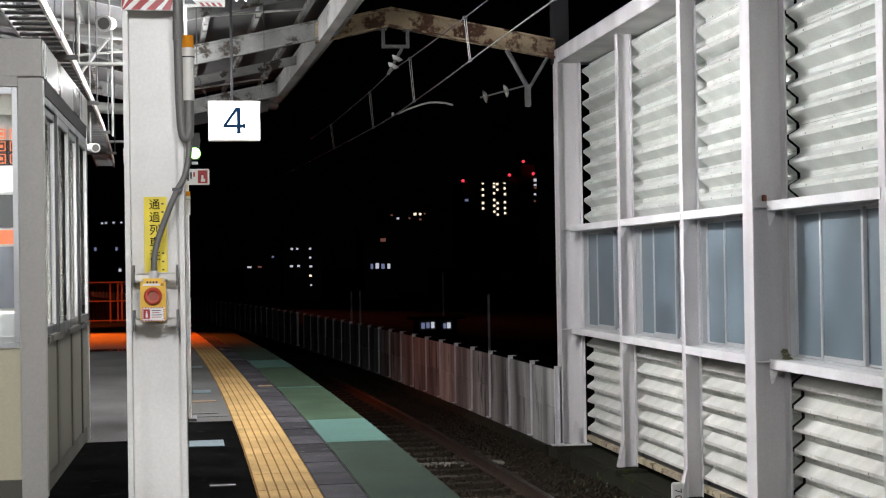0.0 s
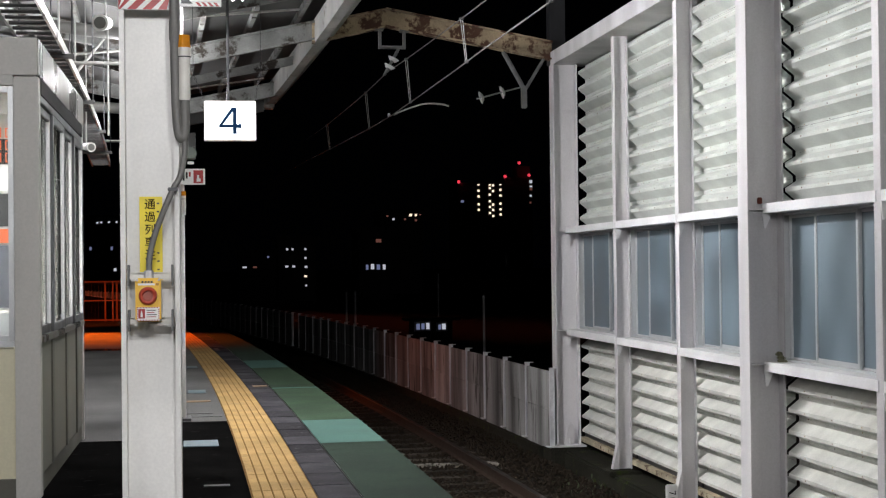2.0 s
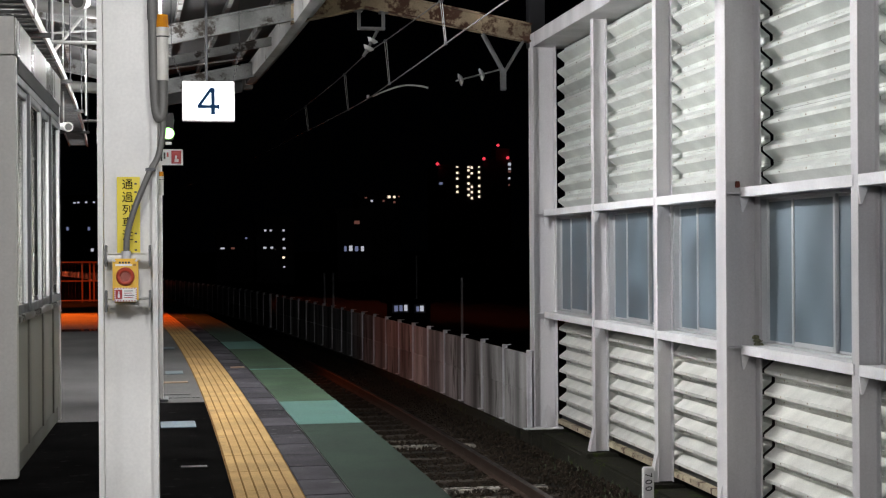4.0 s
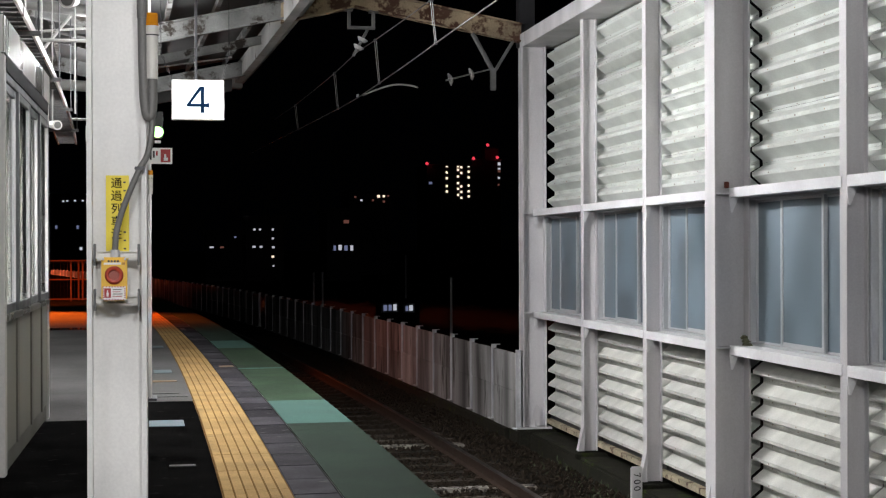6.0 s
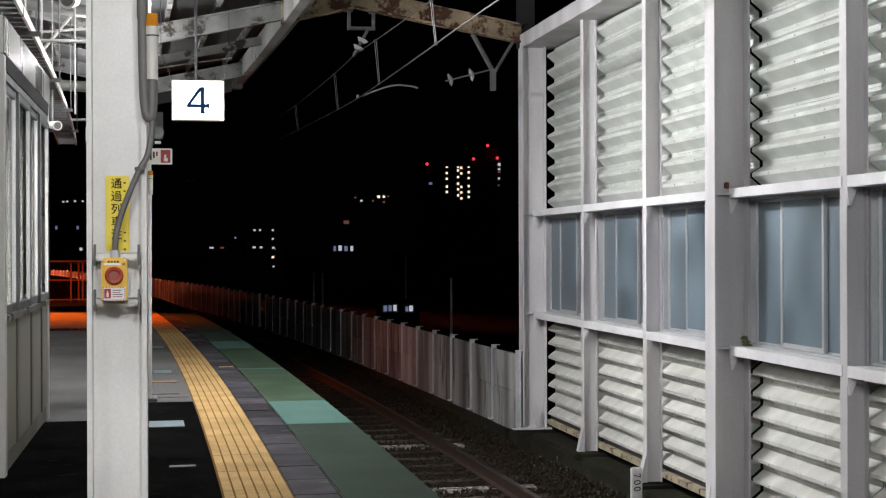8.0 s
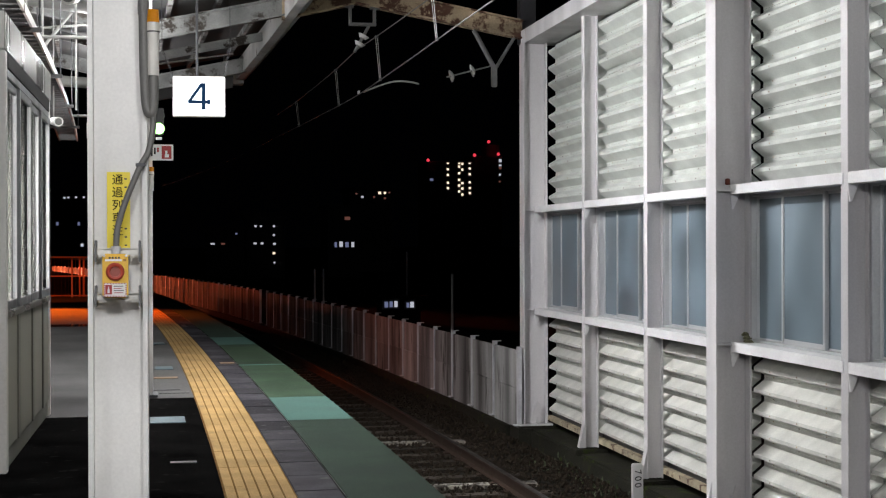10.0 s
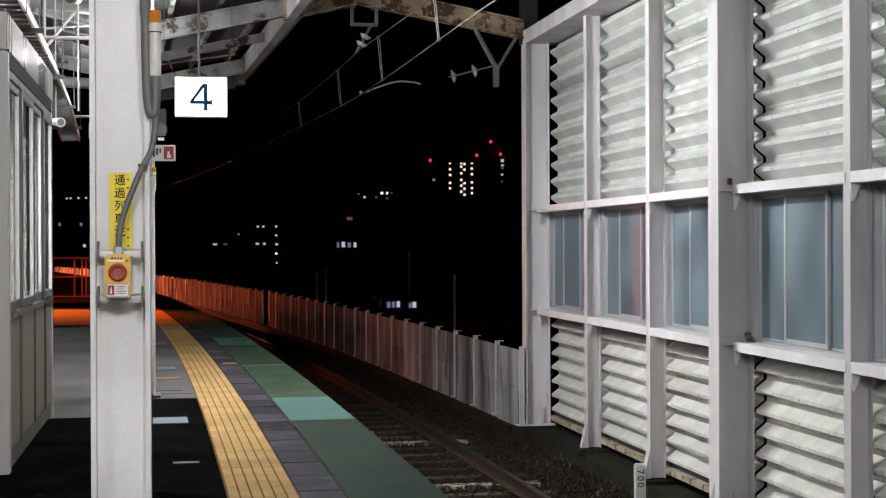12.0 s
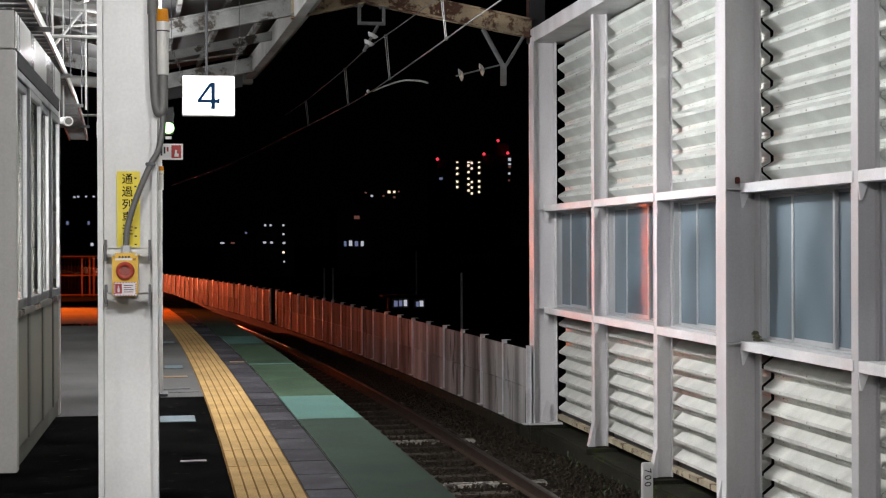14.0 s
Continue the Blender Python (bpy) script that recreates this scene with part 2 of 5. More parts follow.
M["redrust"] = material("red_rust", (0.14, 0.035, 0.02), 0.8, stain=0.3, stain_scale=20)
M["tuft"] = material("grey_green_moss", (0.12, 0.12, 0.07), 0.95, stain=0.5, stain_scale=30, grain=0.3, bump=0.6)
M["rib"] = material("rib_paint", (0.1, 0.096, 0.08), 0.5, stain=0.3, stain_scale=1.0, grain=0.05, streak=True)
CLEAR = glass("window_glass", (0.93, 0.97, 0.96))


# ---------------------------------------------------------------- building helpers
def thing(name, at=(0, 0, 0), label="", category="", group="", kind=""):
    ob = new(name)
    ob.empty_display_size = 0.1
    ob.location = at
    return tagged(ob, label, category, group, kind)


def base_of(ob):
    v = Vector((0, 0, 0))
    while ob:
        v += ob.location
        ob = ob.parent
    return v


def finish(bm, name, smooth=False):
    me = bpy.data.meshes.new(name)
    bmesh.ops.recalc_face_normals(bm, faces=bm.faces)
    bm.to_mesh(me)
    bm.free()
    if smooth:
        for p in me.polygons:
            p.use_smooth = True
    return me


def part(name, bm, mat, parent=None, label="", smooth=False, kind=""):
    """Links a bmesh, given in world space, as one mesh under an unturned parent."""
    if parent:
        bmesh.ops.translate(bm, verts=bm.verts, vec=-base_of(parent))
    me = finish(bm, name, smooth)
    me.materials.append(mat)
    ob = new(name, me)
    ob.parent = parent
    return tagged(ob, label, kind=kind)


def box(x0, x1, y0, y1, z0, z1, bevel=0.0, bm=None, turn=0.0, about=None):
    own = bmesh.new()
    bmesh.ops.create_cube(own, size=1)
    bmesh.ops.scale(own, vec=(x1 - x0, y1 - y0, z1 - z0), verts=own.verts)
    if bevel > 0:
        bmesh.ops.bevel(own, geom=own.edges[:], offset=bevel, segments=2, affect="EDGES", clamp_overlap=True)
    bmesh.ops.translate(own, vec=((x0 + x1) / 2, (y0 + y1) / 2, (z0 + z1) / 2), verts=own.verts)
    if turn:
        c = about or ((x0 + x1) / 2, (y0 + y1) / 2, 0)
        bmesh.ops.rotate(own, cent=c, matrix=Matrix.Rotation(turn, 3, "Z"), verts=own.verts)
    return join(bm, own)


def join(bm, own):
    if bm is None:
        return own
    me = bpy.data.meshes.new("tmp")
    own.to_mesh(me)
    own.free()
    bm.from_mesh(me)
    bpy.data.meshes.remove(me)
    return bm


def rod(a, b, r, seg=12, bm=None, r2=None):
    a, b = Vector(a), Vector(b)
    own = bmesh.new()
    bmesh.ops.create_cone(own, cap_ends=True, segments=seg, radius1=r, radius2=r if r2 is None else r2, depth=(b - a).length)
    m = Matrix.Translation((a + b) / 2) @ (b - a).to_track_quat("Z", "Y").to_matrix().to_4x4()
    bmesh.ops.transform(own, matrix=m, verts=own.verts)
    return join(bm, own)


def tubepath(points, r, seg=10, bm=None):
    """A round tube along a smooth line through the points."""
    pts = [Vector(p) for p in points]
    fine = []
    for i in range(len(pts) - 1):
        p0, p1, p2, p3 = pts[max(i - 1, 0)], pts[i], pts[i + 1], pts[min(i + 2, len(pts) - 1)]
        for k in range(6):
            u = k / 6
            fine.append(0.5 * ((2 * p1) + (p2 - p0) * u + (2 * p0 - 5 * p1 + 4 * p2 - p3) * u * u + (3 * p1 - p0 - 3 * p2 + p3) * u ** 3))
    fine.append(pts[-1])
    own = bmesh.new()
    rings = []
    level = abs((pts[-1] - pts[0]).normalized().z) < 0.8
    for i, p in enumerate(fine):
        d = (fine[min(i + 1, len(fine) - 1)] - fine[max(i - 1, 0)]).normalized()
        side = d.cross(Vector((0, 0, 1)) if level else Vector((0, 1, 0))).normalized()
        up = side.cross(d)
        rings.append([own.verts.new(p + r * (math.cos(2 * math.pi * k / seg) * side + math.sin(2 * math.pi * k / seg) * up)) for k in range(seg)])
    for a, b in zip(rings, rings[1:]):
        for k in range(seg):
            own.faces.new((a[k], a[(k + 1) % seg], b[(k + 1) % seg], b[k]))
    own.faces.new(rings[0])
    own.faces.new(rings[-1])
    return join(bm, own)


def prism(poly, axis, lo, hi, bm=None):
    """A polygon of pairs drawn out along x, y or z; the pairs are the two other axes in order."""
    own = bmesh.new()

    def p(a, b, c):
        return {"x": (c, a, b), "y": (a, c, b), "z": (a, b, c)}[axis]

    lo_v = [own.verts.new(p(a, b, lo)) for a, b in poly]
    hi_v = [own.verts.new(p(a, b, hi)) for a, b in poly]
    own.faces.new(lo_v)
    own.faces.new(hi_v)
    for i in range(len(poly)):
        j = (i + 1) % len(poly)
        own.faces.new((lo_v[i], lo_v[j], hi_v[j], hi_v[i]))
    return join(bm, own)


def writing(name, body, size, m, mat, parent, label="", deep=0.002, stretch=1.0, bold=0.0):
    cu = bpy.data.curves.new(name, "FONT")
    cu.offset = bold
    cu.body, cu.size, cu.extrude, cu.align_x, cu.align_y = body, size, deep, "CENTER", "CENTER"
    tmp = new(name, cu)
    bpy.context.view_layer.update()
    me = bpy.data.meshes.new_from_object(tmp)
    bpy.data.objects.remove(tmp)
    me.transform(Matrix.Translation(-base_of(parent)) @ m @ Matrix.Diagonal((stretch, 1, 1, 1)))
    me.materials.clear()
    me.materials.append(mat)
    ob = new(name, me)
    ob.parent = parent
    return tagged(ob, label)


# the line: straight to Y0, then a left-hand curve
RADIUS, Y0 = 440.0, 4.0


def on_line(o, s):
    """World x, y and heading at the offset o from the reference and s along it."""
    a = max(0.0, s - Y0) / RADIUS
    if s <= Y0:
        return o, s, 0.0
    return (RADIUS + o) * math.cos(a) - RADIUS, Y0 + (RADIUS + o) * math.sin(a), a


def sweep(profile, s0, s1, step=1.5, bm=None):
    """A closed profile of (offset, z) pairs drawn along the line."""
    own = bmesh.new()
    n = max(1, math.ceil((s1 - s0) / step))
    rings = []
    for i in range(n + 1):
        s = s0 + (s1 - s0) * i / n
        ring = []
        for o, z in profile:
            x, y, _ = on_line(o, s)
            ring.append(own.verts.new((x, y, z)))
        rings.append(ring)
    k = len(profile)
    for a, b in zip(rings, rings[1:]):
        for i in range(k):
            own.faces.new((a[i], a[(i + 1) % k], b[(i + 1) % k], b[i]))
    own.faces.new(rings[0])
    own.faces.new(rings[-1])
    return join(bm, own)


def slab(o0, o1, z0, z1):
    return [(o0, z0), (o1, z0), (o1, z1), (o0, z1)]


# ---------------------------------------------------------------- ground and platform
bm = bmesh.new()
bmesh.ops.create_grid(bm, x_segments=60, y_segments=60, size=1500)
bmesh.ops.translate(bm, verts=bm.verts, vec=(0, 1200, -1.75))
tagged(part("ground", bm, M["ground"]), "dark open ground beyond the railway line", "ground", kind="structure")

EDGE = 1.6
platform = thing("platform", (0, 0, 0), "grey asphalt station platform curving to the left", "platform", kind="structure")
part("platform_core", sweep(slab(-8.0, EDGE - 0.12, -1.7, -0.045), -12, 46, 2), M["concrete"], platform)
part("asphalt", sweep(slab(-0.4, 0.315, -0.06, 0.0), 14.76, 46, 2), M["asphalt"], platform, "worn grey asphalt")
part("asphalt", sweep(slab(-8.0, -0.4, -0.06, 0.0), 13.3, 46, 2), M["asphalt"], platform, "worn grey asphalt")
# colour set close to zero, ending at s = 14.76 here and 13.3 below
part("fresh_asphalt", sweep(slab(-0.4, 0.315, -0.06, -0.002), 13.3, 14.76, 2), M["blackasphalt"], platform)
part("fresh_asphalt", sweep(slab(-8.0, 0.315, -0.06, -0.002), -12, 13.3, 2), M["blackasphalt"], platform, "nearly black asphalt")
part("platform_end", sweep(slab(-8.0, EDGE, -1.7, -0.01), 46, 120, 2), M["asphalt"], platform)

rails = [("green", -12, 8.2), ("green2", 8.2, 12.62), ("teal", 12.62, 14.56), ("green", 14.56, 18.5), ("teal", 18.5, 18.66), ("green", 18.66, 22.45),
         ("teal", 22.45, 24.3), ("green2", 24.3, 46)]
coping = thing("platform_edge", (0, 0, 0), "green coated platform edge with teal patches", "platform edge", kind="structure")
for kind, a, b in rails:
    part("coping_slab", sweep(slab(1.035, EDGE, -0.2, 0.004), a + 0.006, b - 0.006, 1.2), M[kind], coping, "teal coated patch" if kind == "teal" else "")
part("coping_joint", sweep(slab(1.035, EDGE - 0.015, -0.2, -0.004), -12, 46, 2), M["concrete"], coping)
part("dark_edge_line", sweep(slab(1.023, 1.035, -0.05, -0.006), -12, 46, 2), M["darkwall"], coping)

# ---------------------------------------------------------------- track
TRACK, RAILTOP = 3.33, -1.1
trackbed = thing("railway_track", (0, 0, 0), "single railway track of rusty rails on sleepers and ballast", "railway track", kind="structure")
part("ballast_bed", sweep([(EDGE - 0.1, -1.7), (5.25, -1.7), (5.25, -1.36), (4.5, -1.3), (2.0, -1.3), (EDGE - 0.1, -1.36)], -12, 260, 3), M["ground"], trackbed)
for o in (TRACK - 0.555, TRACK + 0.555):
    r = part("rail", sweep([(o - 0.065, -1.253), (o + 0.065, -1.253), (o + 0.065, -1.243), (o + 0.012, -1.228), (o + 0.012, -1.15), (o + 0.032, -1.138), (o + 0.032, -1.112),
                            (o - 0.032, -1.112), (o - 0.032, -1.138), (o - 0.012, -1.15), (o - 0.012, -1.228), (o - 0.065, -1.243)], -12, 260, 1.5), M["rail"], trackbed)
    part("rail_head", sweep([(o - 0.029, -1.112), (o + 0.029, -1.112), (o + 0.024, RAILTOP), (o - 0.024, RAILTOP)], -12, 260, 1.5), M["railtop"], r, "polished running surface")
sleeper_mesh = finish(box(-1.0, 1.0, -0.105, 0.105, -0.14, 0, 0.012), "sleeper")
sleeper_mesh.materials.append(M["sleeper"])
pale_mesh = finish(box(-1.0, 1.0, -0.105, 0.105, -0.14, 0.012, 0.012), "sleeper")
pale_mesh.materials.append(material("pale_worn_sleeper", (0.25, 0.23, 0.2), 0.85, stain=0.6, stain_scale=3, grain=0.25, bump=0.4, second=(0.025, 0.02, 0.015), second_at=0.49))
chair_mesh = finish(box(-0.13, 0.13, -0.07, 0.07, 0, 0.03, 0.006), "rail_chair")
chair_mesh.materials.append(M["rail"])
for i in range(138):
    s = -5.16 + 0.62 * i
    x, y, a = on_line(TRACK, s)
    sl = new("sleeper", pale_mesh if i in (35, 41) else sleeper_mesh)
    sl.parent = trackbed
    sl.matrix_basis = pose(x, y, -1.266 + random.uniform(-0.006, 0.004), 0, 0, math.degrees(a) + random.uniform(-1.2, 1.2))
    if s < 40:
        for o in (-0.555, 0.555):
            ch = new("rail_chair", chair_mesh)
            ch.parent = sl
            ch.matrix_basis = pose(o, 0, -0.008)


def stones(count, o0, o1, s0, s1, z, seed, small=0.02, large=0.05):
    rnd = random.Random(seed)
    shape = [(1, 0, 0), (-1, 0, 0), (0, 1, 0), (0, -1, 0), (0, 0, 1), (0, 0, -1)]
    tri = [(0, 2, 4), (2, 1, 4), (1, 3, 4), (3, 0, 4), (2, 0, 5), (1, 2, 5), (3, 1, 5), (0, 3, 5)]
    verts, faces = [], []
    for _ in range(count):
        x, y, _a = on_line(rnd.uniform(o0, o1), s0 + (s1 - s0) * rnd.random() ** 1.3)
        r = rnd.uniform(small, large)
        m = Euler((rnd.uniform(0, 6), rnd.uniform(0, 6), rnd.uniform(0, 6))).to_matrix()
        k = len(verts)
        for p in shape:
            q = m @ Vector((p[0] * r * rnd.uniform(0.7, 1.3), p[1] * r * rnd.uniform(0.7, 1.2), p[2] * r * rnd.uniform(0.5, 0.9)))
            verts.append((x + q.x, y + q.y, z + q.z + r * 0.25))
        faces += [tuple(k + i for i in t) for t in tri]
    me = bpy.data.meshes.new("ballast")
    me.from_pydata(verts, [], faces)
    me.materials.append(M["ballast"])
    return me


tagged(new("ballast", stones(34000, 1.7, 5.1, 7, 46, -1.28, 3, 0.012, 0.036)), "brown-grey crushed stone ballast", "ballast", kind="stuff")
tagged(new("ballast", stones(9000, 1.7, 5.1, -6, 7, -1.29, 5, 0.012, 0.036)), "brown-grey crushed stone ballast", "ballast", kind="stuff")

# ---------------------------------------------------------------- noise barrier wall
WALL_X = 5.2
wall = thing("wall_east", (WALL_X, 0, -1.1), "pale steel-framed trackside wall with louvres and frosted windows", "wall", kind="structure")
BIG = [20.75, 13.115, 5.5, -2.1]
MID = [18.1, 15.585, 10.675, 8.1, 2.95, 0.4]
TOP = 4.42


def h_post(y, x0, x1, w, z0, z1, t=0.018):
    b = box(x0, x0 + t, y - w / 2, y + w / 2, z0, z1, 0.003)
    box(x0 + t, x1 - t, y - 0.006, y + 0.006, z0, z1, bm=b)
    box(x1 - t, x1, y - w / 2, y + w / 2, z0, z1, 0.003, bm=b)
    return b


for y in BIG:
    b = h_post(y, 4.95, 5.302, 0.26, -1.08, 7.0 if y < 20 else TOP - 0.002)
    prism([(4.87, -1.08), (4.95, -1.08), (4.95, -0.72)], "y", y - 0.01, y + 0.01, b)
    box(4.86, 5.36, y - 0.2, y + 0.2, -1.1, -1.075, bm=b)
    prism([(y - 0.16, -1.075), (y - 0.007, -1.075), (y - 0.007, -0.84)], "x", 5.13, 5.14, b)
    for z in (0.56, 2.0):
        box(4.969, 5.283, y - 0.12, y + 0.12, z, z + 0.012, bm=b)
    prism([(5.05, -1.08), (5.2, -1.08), (5.2, -0.8), (5.15, -0.75)], "y", y - 0.1, y - 0.09, b)
    part("column", b, M["post"], wall, "broad H-section steel column")
for y in MID:
    b = h_post(y, 5.12, 5.302, 0.125, -1.08, TOP, 0.012)
    prism([(5.05, -1.08), (5.12, -1.08), (5.12, -0.75)], "y", y - 0.055, y + 0.055, b)
    for z in (0.56, 2.0):
        box(5.133, 5.289, y - 0.06, y + 0.06, z, z + 0.01, bm=b)
    part("post", b, M["post"], wall, "slim H-section steel post")

blade_cache = {}


def blade(length, pitch):
    """One zigzag louvre slat of the given length, along y from 0, with its row of screws."""
    key = (round(length, 3), pitch)
    if key not in blade_cache:
        f, v, t = 0.0, 0.105, 0.004
        # heights of valley edge, lip foot, lip head and upper valley edge
        c0, a1, a2, c1 = (0.025, 0.11, 0.145, pitch - 0.025) if pitch > 0.21 else (0.023, 0.063, 0.095, pitch - 0.023)
        poly = [(v, 0.0), (v, c0), (f, a1), (f, a2), (v, c1), (v, pitch), (v + t, pitch), (v + t, c1 - t), (f + t, a2 - t), (f + t, a1 + t), (v + t, c0 + t), (v + t, 0.0)]
        bm = prism(poly, "y", 0, length)
        plain = len(bm.faces)
        for k in range(4):
            y = length * (k + 0.35) / 4
            box(f - 0.004, f, y - 0.006, y + 0.006, a1 + 0.01, a1 + 0.022, bm=bm)
            y = length * (k + 0.8) / 4.2
            box(v - 0.004, v, y - 0.005, y + 0.005, 0.006, 0.016, bm=bm)
        me = finish(bm, "louvre_slat")
        me.materials.append(M["slat"] if pitch > 0.21 else M["lowslat"])
        me.materials.append(M["rust"])
        for q in me.polygons:
            if q.index >= plain:
                q.material_index = 1
        blade_cache[key] = me
    return blade_cache[key]


ends = sorted(BIG + MID)
for y0, y1 in zip(ends, ends[1:]):
    a, b_ = y0 + 0.012, y1 - 0.03
    far = y1 == BIG[0]
    if far:
        b_ = y1 - 0.05
    # louvre blades
    # each sheet laps behind the next post; at the broad columns a dark gap is left
    s0 = y0 - (0.06 if y0 in BIG else 0.05)
    s1 = y1 - (0.16 if far else 0.145 if y1 in BIG else 0.062)
    for lo, count, pitch in ((-0.9455, 7, 0.2), (2.059, 10, 0.232)):
        for k in range(count):
            ob = new("louvre_slat", blade(s1 - s0, pitch))
            ob.parent = wall
            ob.matrix_basis = pose(5.312 - WALL_X, s0, lo + (pitch + 0.0015) * k + 1.1, 0, random.uniform(-0.4, 0.4), random.uniform(-0.05, 0.05))
    # beams over and under the window
    for z in (0.5, 1.97):
        b = box(5.1215, 5.46, a, b_ - 0.05, z + 0.002, z + 0.014)
        box(5.11, 5.122, a, b_ - 0.05, z, z + 0.09, 0.003, bm=b)
        box(5.1215, 5.46, a, b_ - 0.05, z + 0.074, z + 0.086, bm=b)
        prism([(5.11, z), (5.2, z), (5.14, z - 0.14), (5.125, z - 0.14)], "y", b_ - 0.06, b_ - 0.045, b)
        part("beam", b, M["wallbeam"], wall, "white channel beam")
    # rusting bottom rail and dark gap
    part("bottom_rail", box(5.3, 5.44, a, b_, -1.03, -0.965, 0.005), M["flaking"], wall, "flaking rusty bottom rail")
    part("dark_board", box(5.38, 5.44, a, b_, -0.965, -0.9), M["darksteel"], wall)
    # frosted sliding window
    win = part("window", box(5.306, 5.4, a + 0.02, a + 0.07, 0.59, 1.97, 0.004), M["alu"], wall, "aluminium sliding window with frosted panes")
    part("window_frame", box(5.306, 5.4, y1 - 0.1, y1 - 0.035, 0.59, 1.97, 0.004), M["alu"], win)
    part("window_frame", box(5.306, 5.4, a + 0.07, y1 - 0.1, 0.59, 0.612, 0.004), M["alu"], win)
    part("window_frame", box(5.306, 5.4, a + 0.07, y1 - 0.1, 1.948, 1.97, 0.004), M["alu"], win)
    # three sashes: two meet at the first mullion, two lap at the second
    sashes = [(y1 - 0.105, y1 - 0.81, 5.36), (y1 - 0.745, y1 - 1.64, 5.33), (y1 - 1.58, a + 0.072, 5.36)]
    for i, (ya, yb, x) in enumerate(sashes):
        lo_rail, stile = (0.045, 0.045) if i == 1 else (0.018, 0.05)
        sash = part("sash", box(x, x + 0.026, ya - stile, ya, 0.614, 1.946, 0.004), M["alu"], win)
        part("stile", box(x, x + 0.026, yb, yb + stile, 0.614, 1.946, 0.004), M["alu"], sash)
        part("rail", box(x + 0.001, x + 0.025, yb + stile, ya - stile, 0.614, 0.614 + lo_rail, 0.003), M["alu"], sash)
        part("rail", box(x + 0.001, x + 0.025, yb + stile, ya - stile, 1.946 - 0.025, 1.946, 0.003), M["alu"], sash)
        part("pane", box(x + 0.01, x + 0.016, yb + stile, ya - stile, 0.614 + lo_rail, 1.921), M["frosted"], sash)
b = box(4.985, 5.46, -2.1, 20.88, TOP, TOP + 0.02)
box(4.97, 4.986, -2.1, 20.88, TOP - 0.002, TOP + 0.2, 0.004, bm=b)
box(4.985, 5.3, -2.1, 20.88, TOP + 0.18, TOP + 0.198, bm=b)
part("top_beam", b, M["post"], wall, "deep channel beam along the wall head")
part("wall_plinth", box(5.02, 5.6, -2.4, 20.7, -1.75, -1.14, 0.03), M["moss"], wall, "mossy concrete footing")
for y in BIG[:1]:
    part("pier", box(4.84, 5.45, y - 0.26, y + 0.35, -1.75, -1.1, 0.03), M["moss"], wall)
for y in MID + BIG[1:]:
    part("pad", box(4.98, 5.4, y - 0.16, y + 0.16, -1.16, -1.095, 0.01), M["moss"], wall)
bolt = part("rusty_bolt", box(5.08, 5.12, 13.05, 13.09, 2.06, 2.12, 0.006), M["redrust"], wall, "rusty bolt head")
for y, z in ((12.99, 0.6), (13.0, 0.63), (12.96, 0.59), (13.03, 0.66)):
    own = bmesh.new()
    bmesh.ops.create_icosphere(own, subdivisions=2, radius=0.032)
    for v in own.verts:
        v.co *= 1 + 0.7 * noise.noise(v.co * 30 + Vector((y, z, 0)))
    bmesh.ops.scale(own, vec=(1.3, 0.8, 0.7), verts=own.verts)
    bmesh.ops.translate(own, vec=(5.26, y, z), verts=own.verts)
    part("moss_tuft", own, M["tuft"], wall)
# plain wall that closes the place behind the camera
tagged(part("wall_south", box(-8, 5.4, -12.3, -12, -1.7, 5), M["paint"]), "plain grey wall at the end of the platform", "wall", kind="structure")

# ---------------------------------------------------------------- kilometre marker
marker = thing("distance_marker", (4.76, 14.85, -1.2), "small white marker post with vertical black number beside the track", "marker")
part("post", box(4.72, 4.85, 14.84, 14.87, -1.32, -0.8, 0.012), M["whitesign"], marker)
for i, ch in enumerate("700"):
    writing("number", ch, 0.105, pose(4.785, 14.836, -0.89 - 0.07 * i, 90, 90 - 7, 0) @ pose(0, 0, 0), M["black"], marker)

# ---------------------------------------------------------------- trackside fence
fence = thing("trackside_fence", (4.9, 21, -1.1), "low concrete panel fence with galvanised posts along the curve", "fence", kind="structure")
FENCE = 5.2
post_mesh = h_post(0, -0.042, 0.03, 0.046, 0.0, 1.13, 0.01)
box(-0.09, 0.06, -0.06, 0.06, 0, 0.012, bm=post_mesh)
box(-0.045, 0.09, -0.022, 0.022, 1.127, 1.137, bm=post_mesh)
post_mesh = finish(post_mesh, "fence_post")
post_mesh.materials.append(M["galv"])
panel_mesh = {}
PITCH = 1.375
for i in range(70):
    s = 20.46 + PITCH * i
    x, y, a = on_line(FENCE, s)
    ob = new("fence_post", post_mesh)
    ob.parent = fence
    ob.matrix_basis = pose(x - 4.9, y - 21, 0, 0, 0, math.degrees(a) + random.uniform(-1, 1))
    if 20 <= i < 21:
        continue
    for k, (z0, z1) in enumerate(((-0.05, 0.53), (0.535, 1.08))):
        if k not in panel_mesh:
            bb = box(-0.025, 0.025, 0.03, PITCH - 0.03, z0, z1, 0.008)
            panel_mesh[k] = finish(bb, "fence_panel")
            panel_mesh[k].materials.append(M["panel"])
        ob = new("fence_panel", panel_mesh[k])
        ob.parent = fence
        ob.matrix_basis = pose(x - 4.9 + random.uniform(-0.006, 0.006), y - 21, 0, 0, random.uniform(-0.5, 0.5), math.degrees(a))
part("fence_footing", sweep(slab(5.1, 5.5, -1.75, -1.14), 20.9, 120, 2), M["moss"], fence, "dark mossy footing")

# ---------------------------------------------------------------- platform roof
roof = thing("platform_roof", (0, 0, 4.2), "pale steel platform roof with beams, purlins and sheet", "roof", kind="structure")
